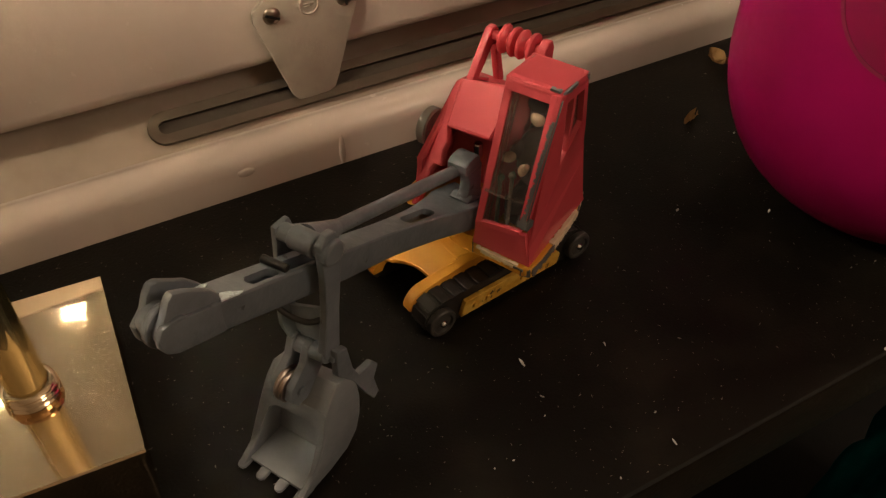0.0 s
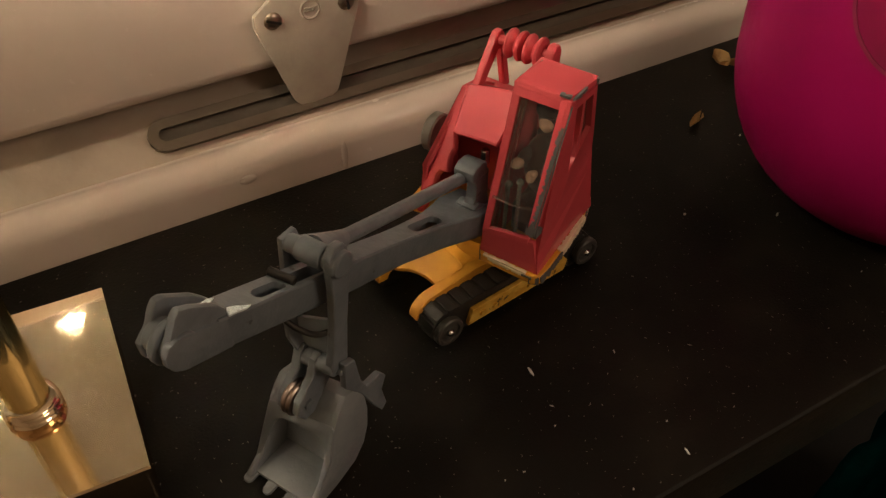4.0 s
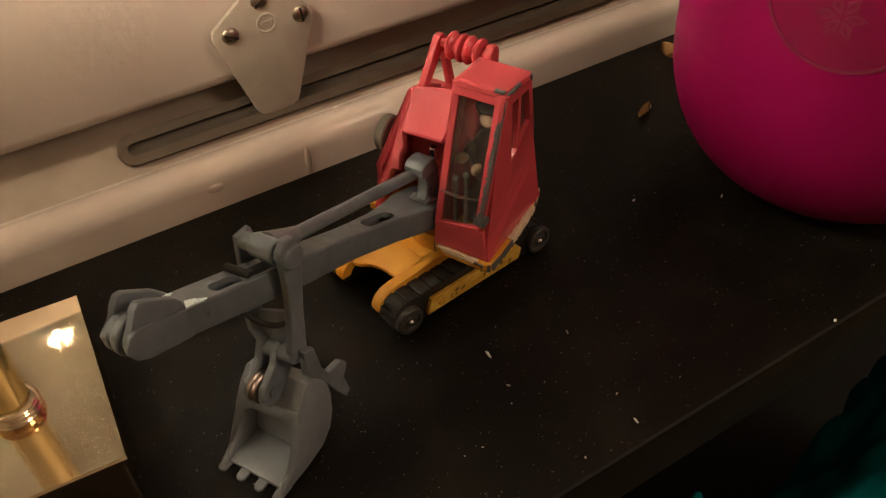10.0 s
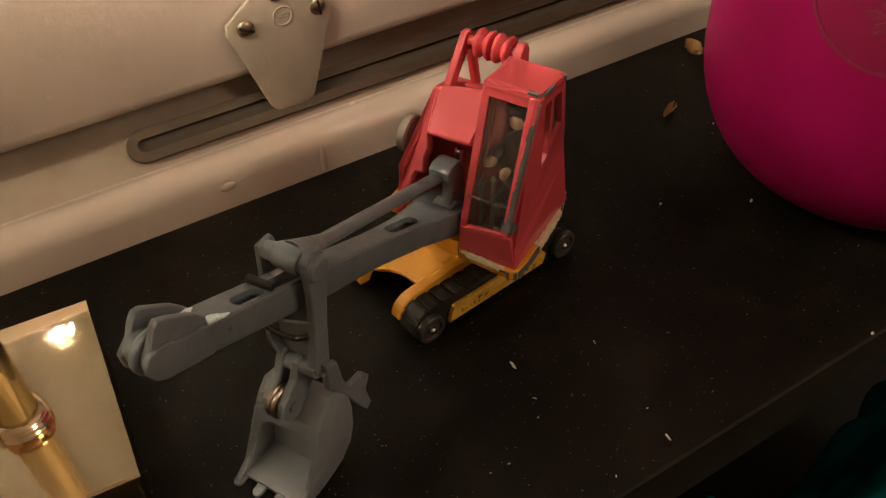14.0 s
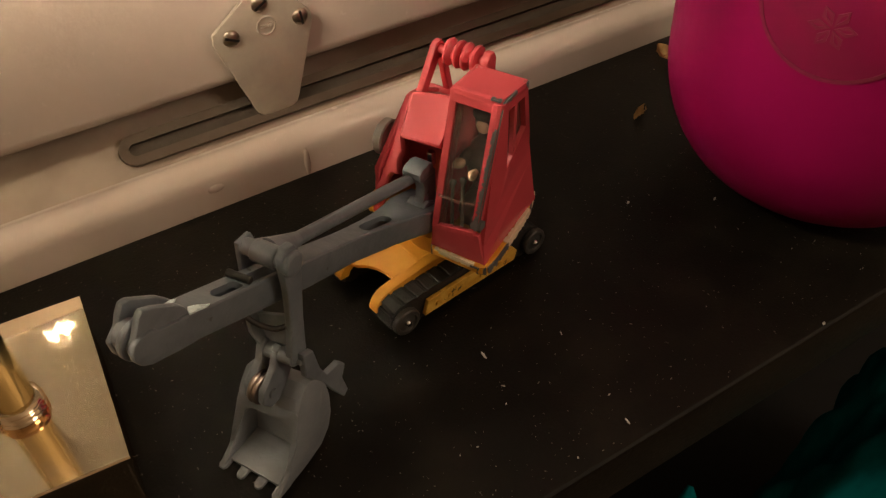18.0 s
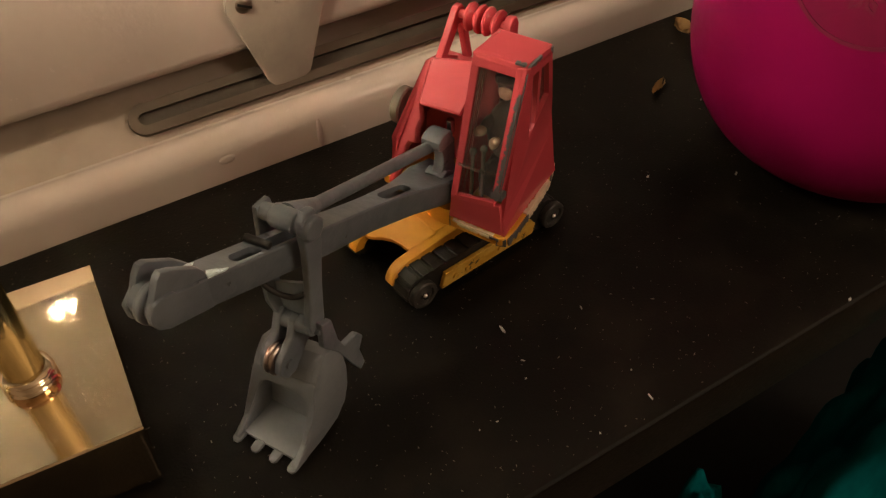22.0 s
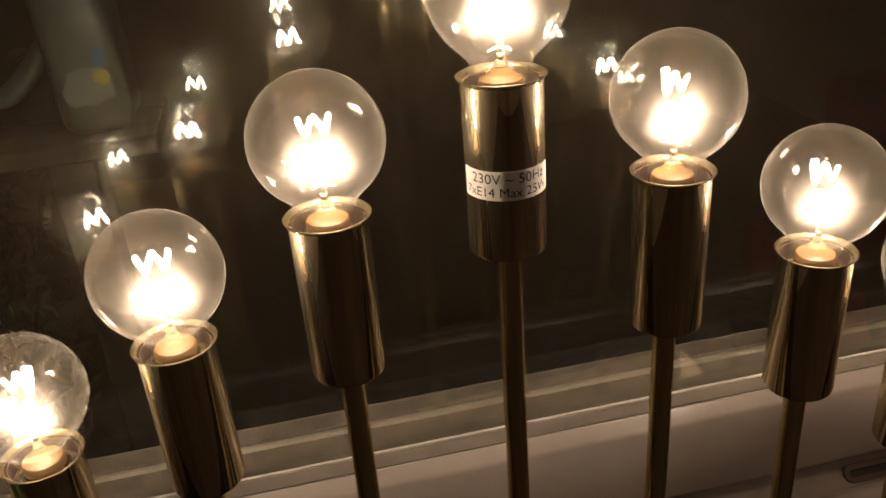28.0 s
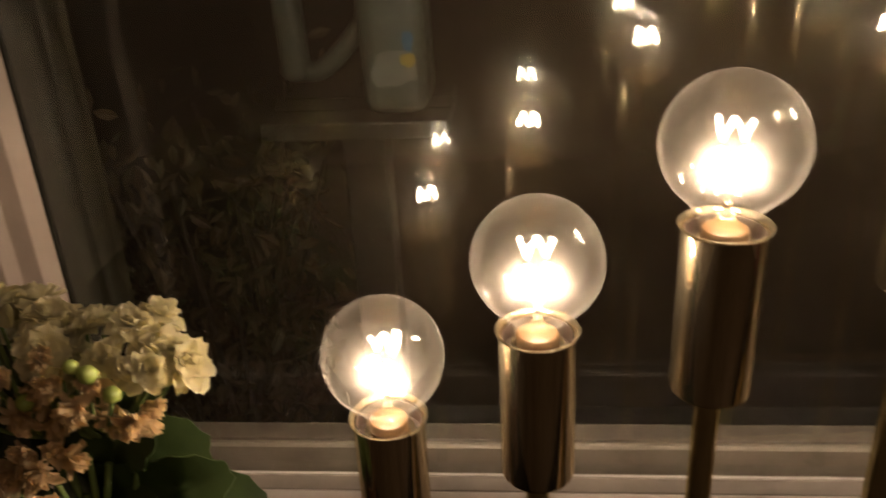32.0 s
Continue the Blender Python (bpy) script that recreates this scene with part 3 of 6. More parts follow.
for k, (ax, az) in enumerate(ARMS):
    arm = part("arm", rod(bmesh.new(), (ax, YC, BASE_H), (ax, YC, az - SLEEVE_L + 0.001), 0.0044, 32), ARM_BRASS, candle, "", 28)
    bm = lathe(bmesh.new(), [(0.0045, 0), (0.0056, 0), (0.0061, 0.0006), (0.0057, 0.0012), (0.0054, 0.0014), (0.0061, 0.0020), (0.0058, 0.0027), (0.0053, 0.0030), (0.0058, 0.0035), (0.0053, 0.0041), (0.0045, 0.0043)], 32, pose(ax, YC, BASE_H))
    part("collar", bm, BRASS, candle, "", 50)
    # sleeve: a cup that is open at the top
    bm = lathe(bmesh.new(), [(0, -SLEEVE_L), (SLEEVE_R - 0.0012, -SLEEVE_L), (SLEEVE_R - 0.0003, -SLEEVE_L + 0.0004), (SLEEVE_R, -SLEEVE_L + 0.0012), (SLEEVE_R, -0.0016), (SLEEVE_R + 0.0012, -0.0005), (SLEEVE_R + 0.0014, 0),
                             (SLEEVE_R + 0.0009, 0.0003), (SLEEVE_R - 0.0002, -0.0004), (SLEEVE_R - 0.0008, -0.0018), (SLEEVE_R - 0.0008, -0.012), (0.0096, -0.012), (0.0096, -0.0058), (0, -0.0058)], 48, pose(ax, YC, az))
    sleeve = part("sleeve", bm, SLEEVE_BRASS, candle, "brass sleeve, reflected streaks put into its colour", 35)
    bm = lathe(bmesh.new(), [(0, -0.0057), (0.0070, -0.0057), (0.0075, -0.005), (0.0075, -0.0022), (0.0070, -0.0012), (0.0060, -0.0008), (0, -0.0008)], 32, pose(ax, YC, az))
    part("socket_ring", bm, PORCELAIN, sleeve, "orange-tinted socket ring", 40)
    # Dark liner added to keep the inside of the sleeve's mouth dim.
    bm = lathe(bmesh.new(), [(0.0104, -0.0090), (0.0126, -0.0090), (0.0126, -0.0022), (0.0122, -0.0020), (0.0120, -0.0080), (0.0104, -0.0080)], 32, pose(ax, YC, az), True)
    part("mouth_liner", bm, LINER, sleeve, "added liner that darkens the sleeve's mouth", 35)
    bm = lathe(bmesh.new(), bulb_profile(0.0), 64, pose(ax, YC, az))
    bulb = part("bulb", bm, CLEAR, candle, "clear glass globe bulb, lit", 180)
    bulb.visible_shadow = False
    bm = lathe(bmesh.new(), [(0, 0.0132), (0.0010, 0.0130), (0.0013, 0.0115), (0.0011, 0.008), (0.0018, 0.004), (0.0036, 0.0012), (0.0050, 0.0)], 16, pose(ax, YC, az))
    stem = part("mount_stem", bm, STEM, bulb, "", 60)
    stem.visible_shadow = False
    bm = bmesh.new()
    hooks = make_filament(bm, 0.0212)
    fil = part("filament", bm, FILAMENT, bulb, "glowing zigzag filament")
    fil.matrix_basis = pose(ax, YC, az, 0, 0, (37 * k) % 50 - 25)
    bm = bmesh.new()
    for h in hooks[::2]:
        tube(bm, [(0, 0, 0.0128), h], 0.00012, 4)
    wires = part("support_wires", bm, STEEL, bulb)
    wires.matrix_basis = fil.matrix_basis
    wires.visible_shadow = False

# ---- the pot with its emblem ----
pot = thing("flower_pot", pose(0.4239, -0.0932, 0), "glossy magenta pot with a round base and a faint oval emblem", "pot")
POT_R, POT_B = 0.0557, 0.0355
POT_PROFILE = [(POT_R - POT_B + POT_B * math.sin(radians(a)), POT_B * 1.3 * (1 - math.cos(radians(a)))) for a in range(0, 91, 6)] + [(POT_R + 0.0004, 0.08), (POT_R + 0.0006, 0.12), (POT_R + 0.0008, 0.165)]
bm = lathe(bmesh.new(), [(0, 0.0)] + POT_PROFILE + [(POT_R - 0.001, 0.1665), (POT_R - 0.0025, 0.165), (POT_R - 0.0032, 0.06), (0.0, 0.02)], 96)
part("pot_body", bm, PINK, pot, "", 60)

# ---- the toy excavator ----
EX = pose(0.292, -0.062, 0, 0, 0, 180 + 27)
toy = thing("toy_excavator", EX, "worn die-cast toy excavator, red cab, yellow tracks, grey arm", "toy")
MM = 0.001


def mm(p):
    return Vector(p) * MM


def plate(bm, pts, t, toward=None, bevel=0.0):
    """A flat polygon of points in millimetres, thickened by t to the side on which `toward` lies."""
    p = [mm(q) for q in pts]
    nrm = Vector((0, 0, 0))
    for i in range(len(p)):
        nrm += (p[i] - p[0]).cross(p[(i + 1) % len(p)] - p[0])
    nrm.normalize()
    if toward is not None and nrm.dot(mm(toward) - p[0]) < 0:
        nrm = -nrm
    a = [bm.verts.new(q) for q in p]
    b = [bm.verts.new(q + nrm * t * MM) for q in p]
    n = len(p)
    fs = [bm.faces.new(a), bm.faces.new(b[::-1])]
    fs += [bm.faces.new((a[i], b[i], b[(i + 1) % n], a[(i + 1) % n])) for i in range(n)]
    if bevel:
        bmesh.ops.recalc_face_normals(bm, faces=fs)
        bmesh.ops.bevel(bm, geom=list({e for f in fs for e in f.edges}), offset=bevel * MM, segments=2, affect="EDGES", profile=0.5)
    return bm


def side(bm, poly, v0, v1, bevel=0.0):
    """An outline in forward, up, drawn out sideways from v0 to v1, in millimetres."""
    return prism(bm, [(x * MM, z * MM) for x, z in poly], Matrix(((1, 0, 0, 0), (0, 0, 1, v0 * MM), (0, 1, 0, 0), (0, 0, 0, 1))), (v1 - v0) * MM, bevel * MM)


def cyl(bm, a, b, r, n=20, bevel=0.0):
    return rod(bm, mm(a), mm(b), r * MM, max(n, 22), None, bevel * MM)


def worn_edge(name, a, b, width, up, out, parent, seed, mat=None, gap=0.25):
    """Bare metal where paint has worn off along an edge from a to b, with a ragged border."""
    a, b, up, out = mm(a), mm(b), Vector(up).normalized(), Vector(out).normalized()
    n = max(8, int((b - a).length / MM * 4))
    bm = bmesh.new()
    lo, hi = [], []
    for i in range(n + 1):
        p = a.lerp(b, i / n) + out * 0.32 * MM
        k = 0.5 + 0.5 * noise.noise(Vector((seed * 7.3, i * 0.31, 0.2))) + 0.35 * noise.noise(Vector((seed * 3.1, i * 0.93, 4.2)))
        w = width * MM * max(0.12, min(1.0, 0.35 + 0.9 * (k - gap)))
        lo.append(bm.verts.new(p))
        hi.append(bm.verts.new(p + up * w))
    lo2 = [bm.verts.new(v.co - out * 0.6 * MM) for v in lo]
    hi2 = [bm.verts.new(v.co - out * 0.6 * MM) for v in hi]
    for i in range(n):
        bm.faces.new((lo[i], lo[i + 1], hi[i + 1], hi[i]))
        bm.faces.new((lo2[i], hi2[i], hi2[i + 1], lo2[i + 1]))
        bm.faces.new((hi[i], hi[i + 1], hi2[i + 1], hi2[i]))
        bm.faces.new((lo[i], lo2[i], lo2[i + 1], lo[i + 1]))
    for i in (0, n):
        bm.faces.new((lo[i], hi[i], hi2[i], lo2[i]))
    return part(name, bm, mat or BARE, parent, "bare grey metal where the paint has worn off")


# undercarriage: tracks stand at their own angle under the turning deck
TRK = EX.inverted() @ pose(0.2899, -0.0602, 0, 0, 0, 8)


def tpart(name, bm, mat, label="", smooth=20, parent=None):
    bm.transform(TRK)
    return part(name, bm, mat, parent or toy, label, smooth)


HUB = 24.0
bm = box(bmesh.new(), (-0.5, -0.5, -0.5), (0.5, 0.5, 0.5), 0.12, 1)
TREAD = bpy.data.meshes.new("tread")
bm.to_mesh(TREAD)
bm.free()
TREAD.materials.append(RUBBER)
bm = bmesh.new()
box(bm, mm((-12.2, -7.6, 6.0)), mm((15, 7.6, 13.4)), 0.6 * MM)
plate(bm, [(u, v, 13.3 + (u + 11.8) * 0.2) for u, v in ((-11.8, -8.2), (-21.0, -7.6), (-21.2, -3.4), (-21.9, -0.2), (-23.3, 2.6), (-25.2, 4.8), (-26.0, 7.0), (-11.8, 8.2))], 1.5, (-15, 0, 0), 0.3)
tpart("track_frame", bm, YELLOW, "yellow painted track frame with a hollowed front edge")
for sgn in (-1, 1):
    y_in, y_out = 7.2 * sgn, 17.2 * sgn
    # inner cheek with a rounded front that follows the belt
    arc = [(-HUB - 5.9 * math.sin(radians(a)), 5.4 + 5.9 * math.cos(radians(a))) for a in range(0, 91, 15)]
    arc2 = [(-HUB - 2.6 * math.sin(radians(a)), 5.4 + 2.6 * math.cos(radians(a))) for a in range(90, -1, -15)]
    bm = bmesh.new()
    lo, hi = sorted((7.0 * sgn, 10.5 * sgn))
    side(bm, arc + arc2 + [(-14, 7.5), (-12, 4), (14, 4), (16, 8), (14, 12.5), (-10, 13.2)], lo, hi, 0.35)
    tpart("inner_cheek", bm, YELLOW)
    bm = bmesh.new()
    lo, hi = sorted((16.4 * sgn, 17.9 * sgn))
    side(bm, [(-18.0, 2.2), (-16.5, 7.4), (17.0, 7.4), (18.5, 5.5), (17.5, 2.0)], lo, hi, 0.3)
    for xx in (-13, -8.5, 4, 11):
        cyl(bm, (xx, 17.7 * sgn, 4.6), (xx, 18.5 * sgn, 4.6), 0.9, 10)
    tpart("side_bar", bm, YELLOWWORN_LIT, "yellow side bar with worn rivets")
    # belt: a loop with ribs across it
    loop = []
    for a in range(-90, 91, 15):
        loop.append((HUB + 4.7 * math.cos(radians(a)), 5.2 + 4.7 * math.sin(radians(a))))
    for a in range(90, 271, 15):
        loop.append((-HUB + 4.7 * math.cos(radians(a)), 5.2 + 4.7 * math.sin(radians(a))))
    bm = bmesh.new()
    lo, hi = sorted((9.5 * sgn, 16.3 * sgn))
    lo0, hi0 = (lo, hi)
    side(bm, loop, lo0, hi0)
    ribs = []
    total = 2 * 2 * HUB + 2 * math.pi * 4.7
    for i in range(30):
        d = total * i / 30
        if d < 2 * HUB:
            c, ang = (HUB - d, 9.9), 90
        elif d < 2 * HUB + math.pi * 4.7:
            ang = 90 + math.degrees((d - 2 * HUB) / 4.7)
            c = (-HUB + 4.7 * math.cos(radians(ang)), 5.2 + 4.7 * math.sin(radians(ang)))
        elif d < 4 * HUB + math.pi * 4.7:
            c, ang = (-HUB + d - 2 * HUB - math.pi * 4.7, 0.5), 270
        else:
            ang = 270 + math.degrees((d - 4 * HUB - math.pi * 4.7) / 4.7)
            c = (HUB + 4.7 * math.cos(radians(ang)), 5.2 + 4.7 * math.sin(radians(ang)))
        m = Matrix.Translation(mm((c[0], (lo0 + hi0) / 2, c[1]))) @ Euler((0, -radians(ang), 0)).to_matrix().to_4x4() @ Matrix.Diagonal((1.1 * MM, (hi0 - lo0 + 0.3) * MM, 3.3 * MM, 1))
        ribs.append(m)
    belt = tpart("track_belt", bm, RUBBER, "black rubber track belt with cross ribs")
    for m in ribs:
        tr = new("tread", TREAD)
        tr.parent = belt
        tr.matrix_basis = TRK @ m
    for hx in (-HUB - 0.5, HUB + 1.7):
        bm = bmesh.new()
        m = Matrix.Translation(mm((hx, 16.4 * sgn, 4.5))) @ Euler((radians(-90 * sgn), 0, 0)).to_matrix().to_4x4()
        prof = [(0, 2.3), (0.9, 2.3), (1.0, 1.7), (2.9, 1.5), (3.2, 2.2), (4.1, 2.2), (4.4, 1.8), (4.4, 0.3), (4.1, 0), (0, 0)]
        lathe(bm, [(r * MM, z * MM) for r, z in prof], 28, m)
        wheel = tpart("road_wheel", bm, WHEEL, "dark grey road wheel with a worn hub", 20)
        tpart("hub_pin", lathe(bmesh.new(), [(0, 2.9 * MM), (0.7 * MM, 2.8 * MM), (1.1 * MM, 2.2 * MM), (1.1 * MM, 1.4 * MM)], 14, m), PIN, "bright worn end of the axle", 50, wheel)

bm = bmesh.new()
cyl(bm, (0, 0, 13), (0, 0, 19), 10.5, 20)
part("turntable", bm, YELLOW, toy, "", 20)
# deck
DECK = [(15.8, 6.5), (16.3, 22.0), (15.2, 23.8), (10.5, 24.2), (-1, 23.8), (-12.2, 22.9), (-20.3, 20.4), (-22.5, 14), (-22.5, -14), (-18, -20), (-6, -22.5), (6.5, -21.5), (9.5, -19.5), (9.0, -16.5), (3, -10), (3, 2), (12.5, 4.6)]
bm = prism(bmesh.new(), [(x * MM, y * MM) for x, y in DECK], Matrix.Translation((0, 0, 19.3 * MM)), 2.9 * MM, 0.5 * MM)
part("deck", bm, YELLOW, toy, "yellow deck plate with chipped edges", 20)
worn_edge("worn_edge", (16.1, 21.0, 19.4), (15.2, 23.6, 19.4), 2.8, (0, 0, 1), (0.9, 0.45, 0), toy, 3, gap=0)
worn_edge("worn_edge", (15.9, 17.0, 21.9), (16.3, 21.9, 21.9), 1.2, (0, 0, -1), (1, 0, 0), toy, 4)
worn_edge("worn_edge", (15.0, 23.8, 22.0), (10.5, 24.2, 22.0), 2.8, (0, 0, -1), (0.1, 1, 0), toy, 5, gap=0)
worn_edge("worn_edge", (10.5, 24.2, 22.0), (3.5, 24.0, 22.0), 2.6, (0, 0, -1), (0, 1, 0), toy, 9, gap=0)
worn_edge("worn_edge", (3.5, 24.0, 22.0), (-1.0, 23.8, 22.0), 2.2, (0, 0, -1), (0, 1, 0), toy, 10, CREAM, 0)
worn_edge("worn_edge", (-1.0, 23.8, 22.0), (-12.2, 22.9, 22.0), 2.4, (0, 0, -1), (0, 1, 0), toy, 6, CREAM, 0.05)
worn_edge("worn_edge", (-12.6, 22.8, 22.0), (-15.0, 22.0, 22.0), 2.6, (0, 0, -1), (-0.2, 1, 0), toy, 17, gap=0)
worn_edge("worn_edge", (-15.5, 21.9, 22.0), (-20.2, 20.4, 22.0), 2.4, (0, 0, -1), (-0.3, 1, 0), toy, 18, CREAM, 0)
worn_edge("worn_edge", (16.0, 9.0, 22.0), (16.2, 19.0, 22.0), 1.1, (0, 0, -1), (1, 0, 0), toy, 7, CREAM, 0.05)
worn_edge("worn_edge", (12.7, 4.8, 19.4), (15.6, 6.5, 19.4), 2.6, (0, 0, 1), (0.5, -0.8, 0), toy, 8, gap=0)
worn_edge("worn_edge", (16.2, 7.5, 22.2), (16.3, 20.0, 22.2), 1.2, (-1, 0, 0), (0, 0, 1), toy, 21, CREAM, 0.0)
worn_edge("worn_edge", (4.0, 24.0, 22.2), (-12, 22.9, 22.2), 1.4, (0, -1, 0), (0, 0, 1), toy, 22, CREAM, 0.0)
# cab, built from plates round a hollow
INSIDE = (2, 14, 45)


def vz(z, at=22.0):
    """The side wall leans out a little with height."""
    return at + (z - 22.5) * 0.022


def red_plates(name, items, parent):
    """Red painted plates round the hollow of the cab: points, thickness, bevel."""
    bm = bmesh.new()
    for pts, t, bev in items:
        plate(bm, pts, t, INSIDE, bev)
    bmesh.ops.remove_doubles(bm, verts=bm.verts, dist=2e-6)
    return part(name, bm, RED, parent, "", 20)


# near side: panels round the side window
O1, O2, O3, O5, O6 = (8.6, 71), (-5.6, 69.6), (-9.3, 52), (-10.6, 40), (14.6, 28)
HA, HB, HC, HD = (4.2, 66.5), (-4.6, 65.6), (-6.6, 55), (3.2, 47.5)
cab = red_plates("cab", [([(x, vz(z), z) for x, z in quad], 1.3, 0) for quad in ((O1, O2, HB, HA), (O2, O3, HC, HB), (O3, O5, O6, HD, HC), (O6, O1, HA, HD))], toy)
cab["label"] = "red painted cab with chipped corners"
red_plates("lower_panel", [([(14.9, 22.8, 22.2), (14.6, vz(28), 28), (-10.6, vz(40), 40), (-17.2, 22.2, 22.2)], 1.3, 0)], cab)
red_plates("window_bar", [([(x, vz(z), z) for x, z in ((0.9, 66.6), (-0.4, 66.4), (-1.0, 51.2), (0.3, 50.0))], 1.3, 0)], cab)
red_plates("front_panel", [([(15.0, 5.7, 22.2), (15.0, 22.6, 22.2), (15.4, 21.0, 32.6), (15.4, 6.6, 30.6)], 1.4, 0.25)], cab)
red_plates("inner_post", [([(15.4, 6.3, 29.8), (15.4, 8.4, 30.0), (8.7, 11.1, 70.5), (8.7, 9.0, 71)], 1.8, 0.3)], cab)
red_plates("header_rail", [([(8.9, 9.0, 71.5), (8.9, 23.0, 71.5), (9.6, 22.7, 68.2), (9.6, 9.4, 68.2)], 1.8, 0.3)], cab)
red_plates("lower_rail", [([(15.5, 8.2, 31.4), (15.5, 19.5, 33.3), (15.6, 19.5, 31.5), (15.6, 8.2, 29.6)], 1.8, 0.2)], cab)
red_plates("roof", [([(9.0, 8.9, 72), (9.0, 23.2, 72), (-4.5, 23.6, 70.5), (-6.0, 22.8, 69.8), (-6.0, 8.0, 69.8)], 3.0, 1.3)], cab)
red_plates("back_panel", [([(-6.0, 8.0, 69.8), (-6.0, 22.9, 69.8), (-9.2, 22.4, 52), (-9.2, 6.6, 52)], 1.6, 0.3)], cab)
red_plates("back_panel", [([(-9.2, 6.6, 52), (-9.2, 22.4, 52), (-17.2, 22.1, 22.2), (-17.2, 5.8, 22.2)], 1.6, 0.3)], cab)
red_plates("inner_wall", [([(14.8, 5.7, 22.2), (15.0, 6.4, 31), (8.6, 9.0, 71), (-6, 8.2, 69.8), (-9.2, 6.6, 50), (-17.2, 5.8, 22.2)], 1.2, 0.2)], cab)
# the corner post stands proud of the side
bm = bmesh.new()
plate(bm, [(16.0, 18.9, 34.6), (16.2, 21.2, 35.4), (9.5, 23.9, 71.4), (9.3, 21.0, 71.0)], 2.2, INSIDE, 0.4)
plate(bm, [(16.2, 21.2, 35.4), (9.5, 23.9, 71.4), (6.6, 23.6, 70.8), (11.8, 21.4, 43.5)], 1.4, INSIDE, 0.3)
part("corner_post", bm, RED, cab, "", 20)
worn_edge("worn_edge", (16.25, 21.2, 35.2), (9.6, 23.9, 70), 3.0, (-0.75, -0.3, 0.3), (0.25, 0.97, 0), cab, 11, gap=0.08)
worn_edge("worn_edge", (16.15, 20.9, 35.2), (10.5, 23.3, 65), 1.4, (0, -1, 0), (1, 0, 0.18), cab, 12, gap=0.15)
worn_edge("worn_edge", (16.05, 18.9, 35.4), (16.2, 21.5, 35.8), 3.6, (-0.17, 0, 1), (1, 0, 0.17), cab, 13, gap=0)
worn_edge("worn_edge", (16.1, 21.5, 35.0), (13.8, 21.8, 35.4), 3.4, (0, 0.06, 1), (0.1, 1, 0), cab, 23, gap=0)
worn_edge("worn_edge", (9.3, 23.4, 71.2), (1.5, 23.5, 71.0), 1.5, (0, 0, -1), (0, 1, 0), cab, 14, gap=0.3)
worn_edge("worn_edge", (9.2, 20.5, 71.9), (9.2, 23.1, 71.9), 1.2, (-1, 0, 0), (0, 0, 1), cab, 15, gap=0.1)
worn_edge("worn_edge", (-4.0, 23.7, 70.2), (-6.0, 22.9, 69.4), 2.0, (0, 0, -1), (0, 1, 0), cab, 16, gap=0)
bm = bmesh.new()
plate(bm, [(15.0, 8.2, 31.0), (14.9, 19.6, 33.0), (8.6, 21.2, 69), (8.6, 11.0, 69)], 0.7, INSIDE)
g = part("windscreen", bm, TOYGLASS, cab, "clear scratched plastic windscreen")
g.visible_shadow = False
bm = bmesh.new()
tube(bm, [mm(p) for p in ((14.2, 8.4, 41.0), (14.4, 14, 41.0), (14.2, 19.3, 41.8))], 0.4 * MM, 6)
for va, vb in ((8.9, 11.6), (10.0, 12.5)):
    tube(bm, [mm((14.6, va, 32.4)), mm((8.4, vb, 68))], 0.3 * MM, 6)
part("window_rib", bm, TOYGLASS, cab, "moulded rib of the clear plastic")
bm = bmesh.new()
plate(bm, [(4.4, vz(60) - 1.6, 67), (-4.8, vz(60) - 1.6, 66), (-6.8, vz(55) - 1.6, 55), (3.4, vz(47) - 1.6, 47)], 0.5, INSIDE)
g = part("side_window", bm, TOYGLASS, cab, "clear plastic side window")
g.visible_shadow = False
# seat, levers and the plain driver shape
bm = bmesh.new()
box(bm, mm((-8, 8.5, 23)), mm((4, 20, 32)), 1.0 * MM)
box(bm, mm((-9, 9, 30)), mm((-5, 20, 50)), 1.0 * MM)
part("seat", bm, BLACKPL, cab, "black moulded seat")
bm = bmesh.new()
for vv, zz in ((10.5, 43.4), (13.7, 45.4)):
    cyl(bm, (11.5, vv, 20), (10.5, vv, zz - 0.6), 0.5, 8)
    bmesh.ops.create_uvsphere(bm, u_segments=10, v_segments=8, radius=1.0 * MM, matrix=Matrix.Translation(mm((10.4, vv, zz))))
part("lever", bm, KNOB, cab, "dark grey control levers")
bm = bmesh.new()
for c, r, s in (((0.5, 15, 45), 4.8, (0.85, 1.15, 1.9)), ((2.2, 16, 60.2), 2.9, (1, 1, 1.15)), ((2.6, 16, 63.0), 3.3, (1.1, 1.05, 0.55)), ((4, 14, 33), 3.2, (2.0, 1.3, 0.8)),
                ((4.4, 11.4, 48.5), 1.7, (2.2, 0.95, 1.3)), ((4.6, 18.4, 47.5), 1.7, (2.2, 0.95, 1.3))):
    bmesh.ops.create_uvsphere(bm, u_segments=14, v_segments=10, radius=r * MM, matrix=Matrix.Translation(mm(c)) @ Matrix.Diagonal((*s, 1)))
for c, r, s in (((8.4, 11.4, 48.9), 1.3, (1.5, 1.25, 0.9)), ((8.0, 10.4, 47.9), 0.9, (1.3, 1.1, 1.0)), ((8.6, 15.5, 46.6), 1.3, (1.3, 0.95, 1.2)), ((8.7, 16.3, 47.8), 1.0, (1.1, 1.0, 1.0)), ((4.3, 16.1, 59.6), 1.9, (0.65, 1.05, 1.1))):
    q = bmesh.ops.create_uvsphere(bm, u_segments=12, v_segments=8, radius=r * MM, matrix=Matrix.Translation(mm(c)) @ Matrix.Diagonal((*s, 1)))
    for f in {f for v in q["verts"] for f in v.link_faces}:
        f.material_index = 1
doll = part("driver_figure", bm, BLACKPL, cab, "plain dark moulded figure shape", 60)
